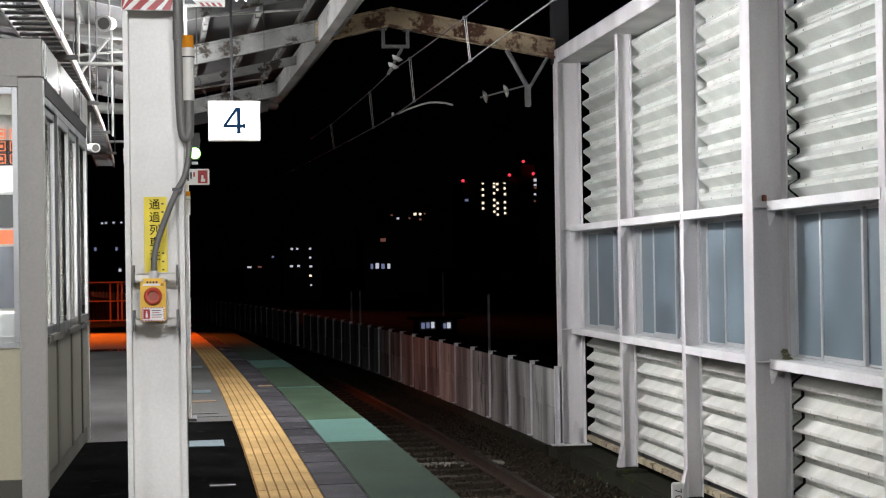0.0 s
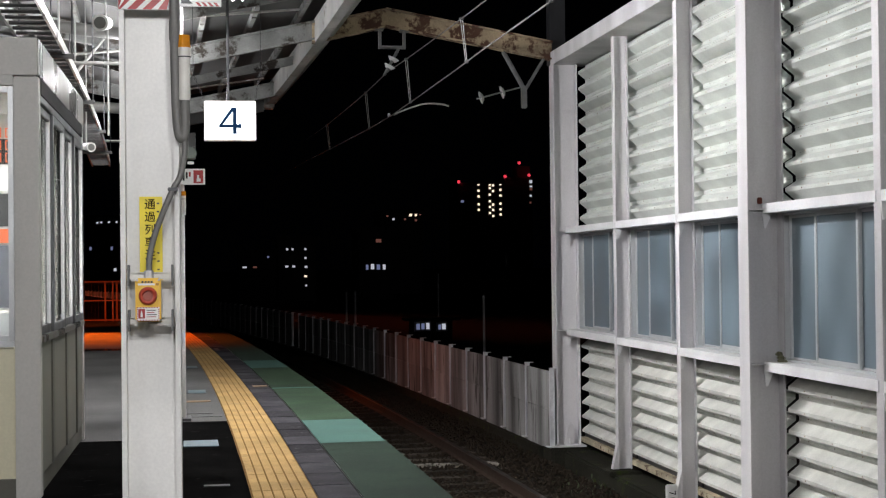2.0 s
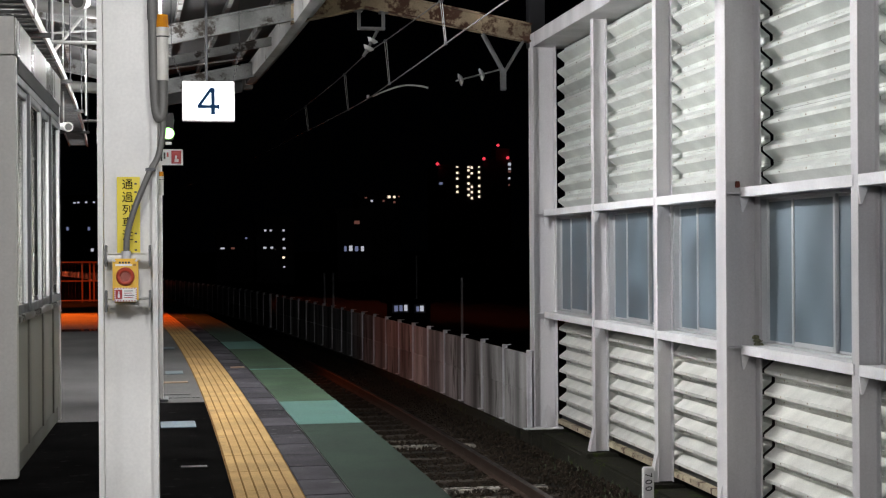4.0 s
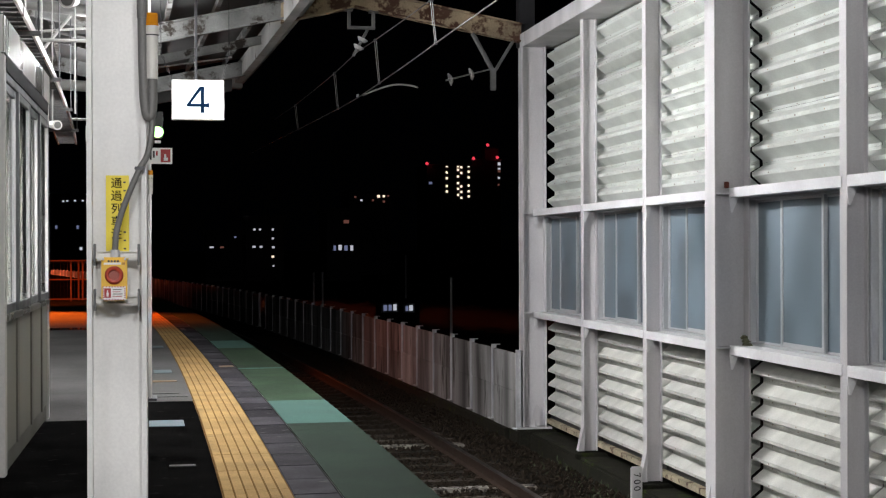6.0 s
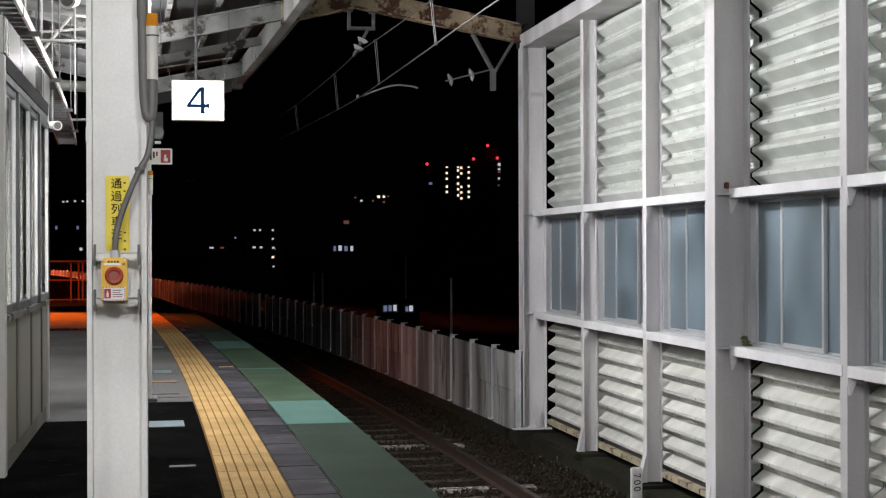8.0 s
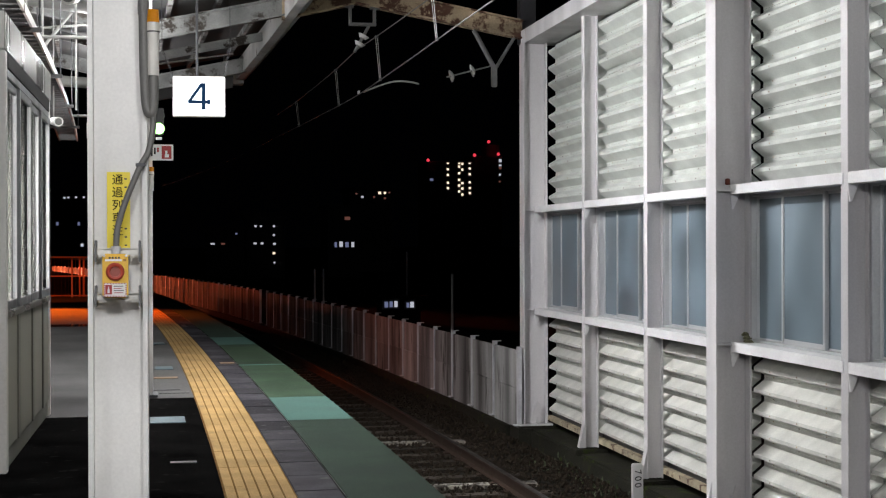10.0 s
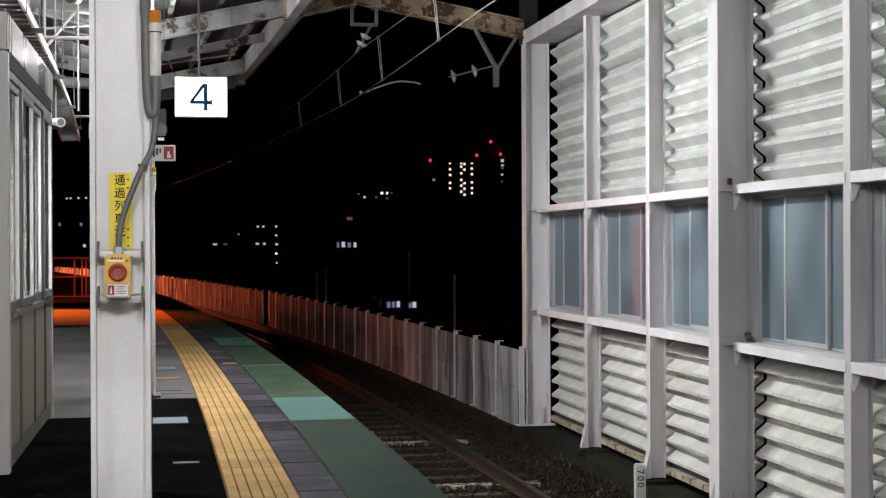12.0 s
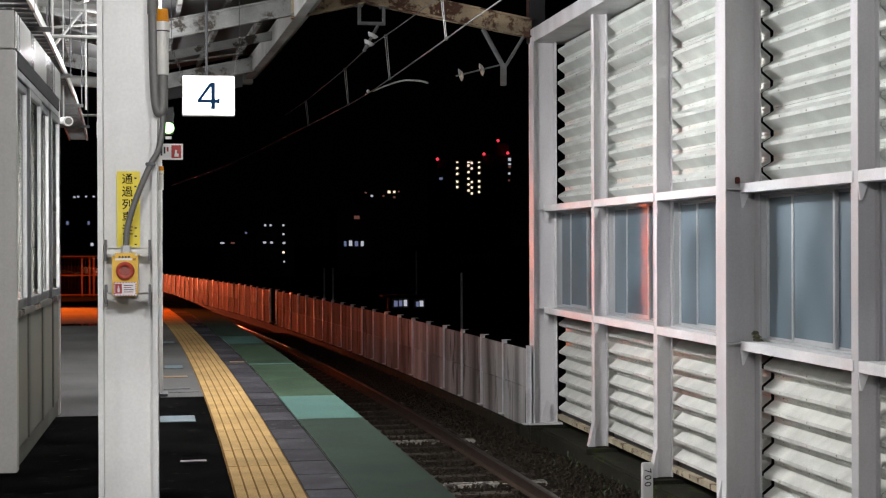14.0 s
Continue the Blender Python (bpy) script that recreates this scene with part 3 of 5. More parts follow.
SLOPE = 0.215


def roof_z(x):
    """Underside of the rafters: low over the columns, rising outwards."""
    return 4.36 + SLOPE * abs(x + 0.3)


def rafter(y, x0, x1, depth=0.27, w=0.1, lift=0.0):
    b = bmesh.new()
    for lo, hi, hw in ((0, 0.025, w / 2), (0.025, depth - 0.025, 0.008), (depth - 0.025, depth, w / 2)):
        poly = [(x, roof_z(x) + lift + lo) for x in (x0, x1)] + [(x, roof_z(x) + lift + hi) for x in (x1, x0)]
        prism(poly, "y", y - hw, y + hw, b)
    return b


for y in (-5.5, 1.2, 7.8, 14.6, 20.87, 27.3):
    d = on_line(0, y)[0]
    part("rafter", rafter(y, -0.3, 1.93 + d, 0.27, 0.12), M["roofbeam"], roof, "pale painted rafter with rust spots")
    part("rafter", rafter(y, -5.5, -0.3, 0.27, 0.12), M["roofbeam"], roof)
for y in (-2.2, 4.5, 11.2, 17.7, 24.0):
    d = on_line(0, y)[0]
    part("joist", rafter(y, -0.3, 1.9 + d, 0.14, 0.07, 0.1), M["roofbeam"], roof)
    part("joist", rafter(y, -5.5, -0.3, 0.14, 0.07, 0.1), M["roofbeam"], roof)
for o in (-5.0, -4.1, -3.2, -2.3, -1.4, -0.6, 0.25, 0.95, 1.65):
    z = roof_z(o) + 0.28
    part("purlin", sweep(slab(o - 0.03, o + 0.03, z, z + 0.1), -10, 28.6, 2.5), M["roofbeam"], roof)
for o0, o1 in ((-0.3, 2.05), (-5.6, -0.3)):
    part("roof_sheet", sweep([(o0, roof_z(o0) + 0.385), (o1, roof_z(o1) + 0.385), (o1, roof_z(o1) + 0.4), (o0, roof_z(o0) + 0.4)], -10, 28.9, 2.5), M["roofsheet"], roof)
z = 4.73
part("eave_channel", sweep([(1.86, z - 0.02), (2.0, z - 0.02), (2.0, z), (1.88, z), (1.88, z + 0.3), (2.0, z + 0.3), (2.0, z + 0.32), (1.86, z + 0.32)], -10, 28.9, 2), M["eave"], roof, "white eave channel")
part("gutter", sweep([(2.04, z + 0.04), (2.13, z + 0.08), (2.13, z + 0.2), (2.11, z + 0.2), (2.11, z + 0.095), (2.04, z + 0.06)], -10, 29.3, 2), M["eave"], roof)
part("eave_end", box(1.0, 1.32, 28.6, 28.9, 4.62, 4.95, 0.02), M["eave"], roof)
# tie rods under the rafters
for y, z0 in ((17.8, 4.75), (24.2, 4.62)):
    d = on_line(0, y)[0]
    part("tie_rod", rod((1.5 + d, y + 2.6, z0 + 0.35), (-0.5 + d, y - 0.5, z0 - 0.35), 0.016), M["whitepipe"], roof)
# end frame of the roof
part("end_panel", prism([(-0.3, 4.25), (1.1, 4.52), (1.1, 4.74), (-0.3, 4.5)], "y", 28.2, 28.3), M["roofsheet"], roof, "pale end panel")

# gantry that carries the overhead line from the roof to the wall
gantry = thing("overhead_line_gantry", (5.0, 20.87, 4.5), "rust-stained pale steel gantry beam over the track", "gantry")


def gable(z_at, t, half, bm=None):
    out = bm
    for (xa, za), (xb, zb) in zip(z_at, z_at[1:]):
        out = prism([(xa, za), (xb, zb), (xb, zb + t), (xa, za + t)], "y", 20.87 - half, 20.87 + half, out)
    return out


line = [(1.5, 4.7), (2.57, 4.945), (4.99, 4.5)]
b = gable(line, 0.022, 0.09)
gable([(x, z + 0.022) for x, z in line], 0.23, 0.01, b)
gable([(x, z + 0.252) for x, z in line], 0.022, 0.09, b)
part("beam", b, M["rust"], gantry)
for i in range(16):
    x = 4.25 + 0.045 * i
    part("rivet", rod((x, 20.8, 4.5 + (4.99 - x) * 0.184 - 0.02), (x, 20.8, 4.5 + (4.99 - x) * 0.184 + 0.01), 0.012, 8), M["rust"], gantry)
part("stub_mast", box(4.98, 5.22, 20.95, 21.15, 4.45, 7.2, 0.01), M["darksteel"], gantry, "dark lattice mast stub")
# saddle and strain insulator below the apex
hb = box(2.45, 2.49, 20.83, 20.91, 4.68, 4.9)
box(2.4, 2.52, 20.8, 20.94, 4.899, 4.93, bm=hb)
hang = part("hanger", hb, M["fixture"], gantry, "galvanised hanger bracket")
b = box(2.8, 2.84, 20.83, 20.91, 4.68, 4.9)
box(2.45, 2.84, 20.83, 20.91, 4.64, 4.68, bm=b)
box(2.76, 2.9, 20.8, 20.94, 4.88, 4.91, bm=b)
part("saddle", b, M["fixture"], hang)
for t in (0.38, 0.68):
    p = Vector((2.74, 20.87, 4.64)).lerp(Vector((2.55, 20.87, 4.28)), t)
    q = p + Vector((-0.02, 0, -0.04))
    part("insulator_disc", rod(p, q, 0.085, 20, r2=0.05), M["insul"], gantry, "white porcelain disc", smooth=False)
part("insulator_rod", rod((2.74, 20.87, 4.64), (2.53, 20.87, 4.26), 0.022), M["fixture"], gantry)
# drop tube and pull-off arm near the wall
b = rod((4.27, 20.87, 4.62), (4.56, 20.87, 4.1), 0.035, 10)
rod((4.87, 20.87, 4.52), (4.58, 20.87, 4.05), 0.024, 10, bm=b)
box(4.53, 4.61, 20.83, 20.91, 3.8, 4.12, 0.008, bm=b)
part("drop_bracket", b, M["fixture"], gantry, "forked galvanised drop bracket")
part("pull_off_rod", rod((4.55, 20.87, 4.11), (3.87, 20.87, 3.93), 0.012), M["fixture"], gantry)
for x in (4.24, 3.93):
    z = 3.93 + (x - 3.87) * 0.265
    part("insulator_disc", rod((x, 20.87, z), (x + 0.035, 20.87, z + 0.01), 0.095, 20, r2=0.05), M["insul"], gantry, "white porcelain disc")

# ---------------------------------------------------------------- overhead wires
wires = thing("overhead_wires", (3.4, 20, 4.0), "contact wire and messenger wire with droppers", "overhead wires")


def stagger(s):
    """Offset of the contact wire: pulled outwards at the support near s = 24."""
    return 3.33 + 0.135 * max(0.0, 1 - abs(s - 24.5) / 8.5)


def wired(zf, shift, s0, s1, n):
    return [(on_line(stagger(s) + shift, s)[0], on_line(stagger(s) + shift, s)[1], zf(s)) for s in [s0 + (s1 - s0) * i / n for i in range(n + 1)]]


def sag(s):
    """Height of the messenger wire: highest at the support, hanging to both sides."""
    knots = ((-8, 4.36), (13.0, 4.4), (17.5, 4.525), (22.0, 4.655), (24.0, 4.72), (26.1, 4.63), (30.7, 4.5), (38.0, 4.4), (130, 4.4))
    for (s0, z0), (s1, z1) in zip(knots, knots[1:]):
        if s <= s1:
            return z0 + (z1 - z0) * (s - s0) / (s1 - s0)


part("contact_wire", tubepath(wired(lambda s: 4.0, 0.0, -8, 62, 46), 0.0085, 6), M["wire"], wires)
part("messenger_wire", tubepath(wired(sag, -0.06, -8, 33.5, 42), 0.0075, 6), M["wire"], wires)
for s in (9.5, 13.4, 17.5, 21.85, 25.97, 30.55):
    x, y, _ = on_line(stagger(s), s)
    b = rod((x - 0.01, y, 4.0), (x - 0.075, y - 0.02, sag(s)), 0.005, 6)
    rod((x + 0.015, y + 0.05, 4.0), (x - 0.035, y + 0.05, sag(s)), 0.005, 6, bm=b)
    part("dropper", b, M["rod"], wires)
    part("clip", box(x - 0.02, x + 0.02, y - 0.03, y + 0.03, 3.985, 4.03, 0.006), M["fixture"], wires)
    part("clip", box(x - 0.08, x - 0.03, y - 0.03, y + 0.06, sag(s) - 0.02, sag(s) + 0.02, 0.006), M["darksteel"], wires)
x, y, _ = on_line(stagger(24.0), 24.0)
part("clip", box(x - 0.02, x + 0.02, y - 0.03, y + 0.03, 4.005, 4.06, 0.006), M["galv"], wires)
part("steady_arm", tubepath([(x + 0.04, y - 0.35, 4.0), (x + 0.2, y - 0.6, 4.06), (x + 0.45, y - 0.95, 4.115), (x + 0.63, y - 1.45, 4.057), (x + 0.72, y - 1.7, 4.0)], 0.014, 8), M["rod"], wires, "curved pull-off arm")

# ---------------------------------------------------------------- roof columns
def h_column(name, x, y, label):
    ob = thing(name, (x, y, 0), label, "column", "roof columns")
    part("flange", box(x - 0.15, x - 0.124, y - 0.13, y + 0.13, 0, 4.55, 0.004), M["paint"], ob)
    part("flange", box(x + 0.124, x + 0.15, y - 0.13, y + 0.13, 0, 4.55, 0.004), M["paint"], ob)
    part("web", box(x - 0.124, x + 0.124, y - 0.006, y + 0.006, 0, 4.55), M["paint"], ob)
    part("base_plate", box(x - 0.2, x + 0.2, y - 0.18, y + 0.18, 0, 0.025, 0.004), M["darksteel"], ob)
    return ob


C1 = (-0.287, 7.82)
column = h_column("roof_column", *C1, "grey painted H-section steel roof column on the platform")
for x, y in ((-0.37, 15.0), (-0.62, 22.4), (-0.29, -6.6)):
    h_column("roof_column", x, y, "grey painted H-section steel roof column on the platform")
FRONT = C1[1] - 0.13

# brackets and emergency button box
button = thing("emergency_button", (-0.295, FRONT, 1.35), "yellow emergency stop button box with red push plate on brackets", "alarm button")
for z in (1.475, 1.245):
    b = box(-0.402, -0.17, FRONT - 0.018, FRONT - 0.006, z - 0.02, z + 0.012, 0.002)
    box(-0.402, -0.17, FRONT - 0.034, FRONT - 0.006, z + 0.0125, z + 0.0165, bm=b)
    for x in (-0.401, -0.182):
        clamp = box(x, x + 0.011, FRONT - 0.05, FRONT + 0.03, z - 0.055, z + 0.055, 0.002)
        rod((x + 0.0055, FRONT - 0.062, z + 0.03), (x + 0.0055, FRONT - 0.04, z + 0.03), 0.007, 8, bm=clamp)
        rod((x + 0.0055, FRONT - 0.062, z - 0.03), (x + 0.0055, FRONT - 0.04, z - 0.03), 0.007, 8, bm=clamp)
        part("clamp", clamp, M["fixture"], button, "weathered steel beam clamp")
    part("bracket", b, M["trayrail"], button, "galvanised bracket rail")
body = part("case", box(-0.36, -0.232, FRONT - 0.11, FRONT - 0.034, 1.24, 1.462, 0.012), M["ybox"], button)
for x in (-0.35, -0.242):
    for z in (1.452,):
        part("screw", rod((x, FRONT - 0.115, z), (x, FRONT - 0.105, z), 0.006, 8), M["galv"], body)
ring = bmesh.new()
levels = [(0.046, 0.108), (0.046, 0.122), (0.0425, 0.13), (0.035, 0.136), (0.027, 0.133), (0.0235, 0.118)]
loops = [[ring.verts.new((-0.296 + r * math.cos(i * math.tau / 32), FRONT - d, 1.372 + r * math.sin(i * math.tau / 32))) for i in range(32)] for r, d in levels]
for one, two in zip(loops, loops[1:]):
    for i in range(32):
        ring.faces.new((one[i], one[(i + 1) % 32], two[(i + 1) % 32], two[i]))
bmesh.ops.recalc_face_normals(ring, faces=ring.faces)
part("button_ring", ring, M["red"], button, "raised red plastic ring")
part("push_plate", rod((-0.296, FRONT - 0.121, 1.372), (-0.296, FRONT - 0.109, 1.372), 0.0245, 28), material("dull_red_plate", (0.28, 0.06, 0.04), 0.4, stain=0.1, grain=0.02), button)
part("notice", box(-0.352, -0.24, FRONT - 0.114, FRONT - 0.11, 1.245, 1.315), M["whitesign"], button, "white notice with red stripes")
part("picture_mark", box(-0.345, -0.312, FRONT - 0.1165, FRONT - 0.114, 1.258, 1.306), M["redsign"], button)
part("hand_mark", box(-0.334, -0.323, FRONT - 0.1185, FRONT - 0.1165, 1.264, 1.285, 0.001), M["whitesign"], button)
part("hand_mark", box(-0.331, -0.326, FRONT - 0.1185, FRONT - 0.1165, 1.2855, 1.297), M["whitesign"], button)
for i, wide in enumerate((0.046, 0.05, 0.038, 0.044)):
    part("print_line", box(-0.303, -0.303 + wide, FRONT - 0.1165, FRONT - 0.114, 1.264 + 0.011 * i, 1.2675 + 0.011 * i), M["greysticker"] if i % 2 else M["redsign"], button)
for i in range(8):
    x = -0.351 + 0.014 * i
    for z in (1.2465, 1.3105):
        part("stripe", box(x, x + 0.007, FRONT - 0.117, FRONT - 0.114, z, z + 0.005), M["redsign"], button)
for i in range(5):
    z = 1.256 + 0.011 * i
    for x in (-0.3515, -0.2455):
        part("stripe", box(x, x + 0.005, FRONT - 0.117, FRONT - 0.114, z, z + 0.006), M["redsign"], button)
for x, w in ((-0.328, 0.01), (-0.313, 0.01), (-0.298, 0.01), (-0.283, 0.01)):
    part("print_mark", box(x, x + w, FRONT - 0.1125, FRONT - 0.11, 1.437, 1.447), M["black"], button)
part("small_label", box(-0.257, -0.243, FRONT - 0.1115, FRONT - 0.11, 1.424, 1.436), M["amber_print"], button)
part("print_panel", box(-0.347, -0.262, FRONT - 0.1115, FRONT - 0.11, 1.425, 1.435), M["whitesign"], button)

# vertical warning sign behind the conduit
warn = thing("warning_sign", (-0.287, FRONT, 1.7), "yellow vertical warning sign with black characters", "sign")
WY = C1[1] - 0.02
part("plate", box(-0.345, -0.228, WY - 0.01, WY, 1.45, 1.885, 0.002), M["ysign"], warn)
for i, ch in enumerate("通過列車注"):
    writing("character", ch, 0.058, pose(-0.291, WY - 0.0115, 1.842 - 0.066 * i, 90, 0, 0), M["darkwall"], warn, deep=0.001, bold=0.0004)
for i in range(9):
    if i in (4, 5):
        continue
    part("small_print", box(-0.256, -0.244, WY - 0.0118, WY - 0.01, 1.845 - 0.043 * i, 1.853 - 0.043 * i), M["black"], warn)

# striped sign plates above
stripes = thing("emergency_sign", (-0.3, FRONT, 2.95), "red and white striped emergency button sign plates", "sign")
part("plate", box(-0.44, -0.165, FRONT - 0.012, FRONT - 0.004, 2.84, 3.3, 0.002), M["whitesign"], stripes)
for i in range(7):
    x = -0.44 + 0.078 * i - 0.11
    poly = [(x, 2.842), (x + 0.045, 2.842), (x + 0.145, 2.94), (x + 0.1, 2.94)]
    poly = [(min(max(px, -0.438), -0.167), pz) for px, pz in poly]
    if poly[1][0] - poly[0][0] > 0.004 or poly[2][0] - poly[3][0] > 0.004:
        part("stripe", prism(poly, "y", FRONT - 0.0145, FRONT - 0.012), M["redsign"], stripes)
part("band", box(-0.438, -0.167, FRONT - 0.0145, FRONT - 0.012, 2.94, 3.3), M["redsign"], stripes)
side = part("side_plate", box(-0.14, 0.085, FRONT - 0.03, FRONT - 0.02, 2.858, 3.1, 0.002), M["whitesign"], stripes)
part("arrow", prism([(-0.12, 2.872), (-0.06, 2.872), (-0.08, 2.89), (-0.045, 2.93), (-0.065, 2.945), (-0.1, 2.908), (-0.12, 2.925)], "y", FRONT - 0.0325, FRONT - 0.03), M["black"], side)
for i in range(4):
    x = -0.03 + 0.03 * i
    part("stripe", prism([(x, 2.86), (x + 0.016, 2.86), (x - 0.002, 2.88), (x - 0.018, 2.88)], "y", FRONT - 0.0325, FRONT - 0.03), M["redsign"], side)
writing("print", "Button", 0.034, pose(0.035, FRONT - 0.031, 2.916, 90, 0, 0), M["black"], stripes, deep=0.0012)

# conduit and amber warning lamp
CY = FRONT - 0.05
conduit = thing("conduit", (-0.17, CY, 1.5), "grey electrical conduit strapped to a steel column", "conduit")
part("pipe", tubepath([(-0.155, CY, 4.2), (-0.155, CY, 3.0), (-0.153, CY, 2.6), (-0.147, CY, 2.32), (-0.138, CY, 2.21), (-0.121, CY, 2.175), (-0.106, CY, 2.22), (-0.104, CY, 2.38)], 0.025, 12), M["pipe"], conduit, smooth=True)
part("flexible_pipe", tubepath([(-0.108, CY, 2.18), (-0.108, CY, 2.1), (-0.13, CY - 0.01, 1.985), (-0.165, CY - 0.015, 1.92), (-0.196, CY - 0.02, 1.85), (-0.237, CY - 0.02, 1.75), (-0.268, CY - 0.02, 1.66), (-0.288, CY - 0.02, 1.57), (-0.293, CY - 0.02, 1.46)], 0.0155, 12), M["pipe"], conduit, smooth=True)
part("sleeve", rod((-0.155, CY, 2.68), (-0.155, CY, 2.78), 0.028, 14), M["pipe"], conduit)
part("clip", box(-0.195, -0.145, CY - 0.035, CY + 0.02, 1.905, 1.922, 0.003), M["darksteel"], conduit, "dark steel pipe clip")
part("nut", rod((-0.293, CY - 0.02, 1.455), (-0.293, CY - 0.02, 1.5), 0.024, 10), M["galv"], conduit)


def beacon_lamp(x, y, z, s, label):
    ob = thing("warning_lamp", (x, y, z), label, "warning lamp", "amber warning lamps")
    part("tube", rod((x, y, z), (x, y, z + 0.22 * s), 0.031 * s, 20), M["ivory"], ob, smooth=False)
    part("band", rod((x, y, z + 0.225 * s), (x, y, z + 0.27 * s), 0.034 * s, 20), M["ivory"], ob)
    part("gasket", rod((x, y, z + 0.22 * s), (x, y, z + 0.226 * s), 0.035 * s, 20), M["black"], ob)
    part("lens", rod((x, y, z + 0.27 * s), (x, y, z + 0.335 * s), 0.034 * s, 20, r2=0.03 * s), M["amber"], ob, "amber lens")
    return ob


beacon_lamp(-0.107, CY, 2.37, 1.0, "amber warning lamp on a pale tube")
beacon_lamp(-0.225, 14.82, 2.05, 0.7, "small amber warning lamp on a pale tube")

# platform number sign
SX, SY = 0.28, 17.3
sign = thing("platform_number_sign", (SX, SY, 3.23), "glowing white box sign with a dark blue number", "sign")
part("frame", box(SX - 0.3, SX + 0.3, SY - 0.06, SY + 0.06, 3.0, 3.465, 0.006), M["whitepipe"], sign)
part("face", box(SX - 0.285, SX + 0.285, SY - 0.066, SY - 0.06, 3.015, 3.45), M["lightbox"], sign, "lit white face")
NY0, NY1 = SY - 0.0685, SY - 0.0662
outer = [(-0.128, -0.083), (-0.128, -0.052), (0.018, 0.154), (0.075, 0.154), (0.075, -0.043), (0.098, -0.043), (0.112, -0.032), (0.13, -0.032), (0.13, -0.095), (0.112, -0.095), (0.098, -0.085),
         (0.075, -0.085), (0.075, -0.135), (0.088, -0.155), (0.016, -0.155), (0.03, -0.135), (0.03, -0.083)]
inner = [(-0.08, -0.045), (0.03, -0.045), (0.03, 0.105)]
four = bmesh.new()
for loop in (outer, inner):
    vs = [four.verts.new((SX + u, NY1, 3.2325 + v)) for u, v in loop]
    for i in range(len(vs)):
        four.edges.new((vs[i], vs[(i + 1) % len(vs)]))
bmesh.ops.triangle_fill(four, use_beauty=True, edges=four.edges[:])
grown = bmesh.ops.extrude_face_region(four, geom=four.faces[:])
bmesh.ops.translate(four, vec=(0, NY0 - NY1, 0), verts=[g for g in grown["geom"] if isinstance(g, bmesh.types.BMVert)])
part("number", four, M["navy"], sign, "dark blue number four")
part("hanger_rod", rod((SX - 0.02, SY, 3.46), (SX - 0.02, SY, 4.95), 0.016), M["darksteel"], sign)
for x0, x1, top in ((SX - 0.29, SX - 0.42, 3.78), (SX + 0.29, SX + 0.36, 3.85)):
    b = bmesh.new()
    n = 9
    for i in range(n):
        p, q = Vector((x0, SY, 3.46)).lerp(Vector((x1, SY, top)), i / n), Vector((x0, SY, 3.46)).lerp(Vector((x1, SY, top)), (i + 0.8) / n)
        off = Vector((0.009, 0, 0)) if i % 2 else Vector((0, 0.009, 0))
        rod(p - off, q - off, 0.004, 5, bm=b)
        rod(p + off, q + off, 0.004, 5, bm=b)
    rod((x1, SY, top), (x1, SY, 4.6), 0.004, 5, bm=b)
    part("chain", b, M["darksteel"], sign, "thin steel chain")

# green indicator; an added shutter, coloured like a dead lens, stands for the lamp off
LX, LZ, LY = -0.153, 2.664, 14.8
ind = thing("green_indicator", (LX, LY, LZ), "round green flashing indicator lamp in a black housing", "signal lamp")
part("housing", box(LX - 0.07, LX + 0.05, LY + 0.03, LY + 0.12, LZ - 0.06, LZ + 0.2, 0.01), M["black"], ind)
# the hood also covers the raised shutter
part("hood", box(LX - 0.07, LX + 0.05, LY - 0.012, LY - 0.006, LZ + 0.062, LZ + 0.2), M["black"], ind)
part("lens_back", rod((LX, LY + 0.012, LZ), (LX, LY + 0.02, LZ), 0.055, 28), M["greenlamp"], ind, "glowing green lens")
part("lens_rim", rod((LX, LY + 0.02, LZ), (LX, LY + 0.036, LZ), 0.061, 28), M["black"], ind)
bmesh_lens = rod((0, 0, 0), (0, 0.004, 0), 0.058, 28)
shutter = part("shutter", bmesh_lens, M["deadlens"])
shutter.parent = ind
part("bracket", box(LX - 0.03, LX + 0.03, LY, LY + 0.05, LZ - 0.11, LZ - 0.085), M["whitesign"], ind)

sos = thing("button_sign", (-0.13, 14.75, 2.42), "small white sign with a red pictogram", "sign")
part("plate", box(-0.245, -0.012, 14.74, 14.755, 2.345, 2.502, 0.004), M["whitesign"], sos)
part("arm", box(-0.28, -0.2, 14.755, 14.9, 2.4, 2.43), M["galv"], sos)
part("pictogram", box(-0.125, -0.03, 14.736, 14.74, 2.36, 2.488, 0.001), M["redsign"], sos)
part("finger", box(-0.09, -0.07, 14.733, 14.736, 2.385, 2.44), M["whitesign"], sos)
part("palm", box(-0.095, -0.055, 14.733, 14.736, 2.375, 2.405), M["whitesign"], sos)
for i in range(3):
    part("print_bar", box(-0.23 + 0.03 * i, -0.212 + 0.03 * i, 14.737, 14.74, 2.385 + 0.02 * i, 2.47), M["redsign"] if i == 2 else M["greysticker"], sos)

# ---------------------------------------------------------------- waiting booth
BOOTH_SCALE = 0.96


def booth_box(x0, x1, y0, y1, z0, z1, *rest, **more):
    """A box of the booth's drawing, brought to its true size about eye height."""
    k = BOOTH_SCALE
    return box(x0 * k, x1 * k, y0 * k, y1 * k, 1.5 + (z0 - 1.5) * k, 1.5 + (z1 - 1.5) * k, *rest, **more)


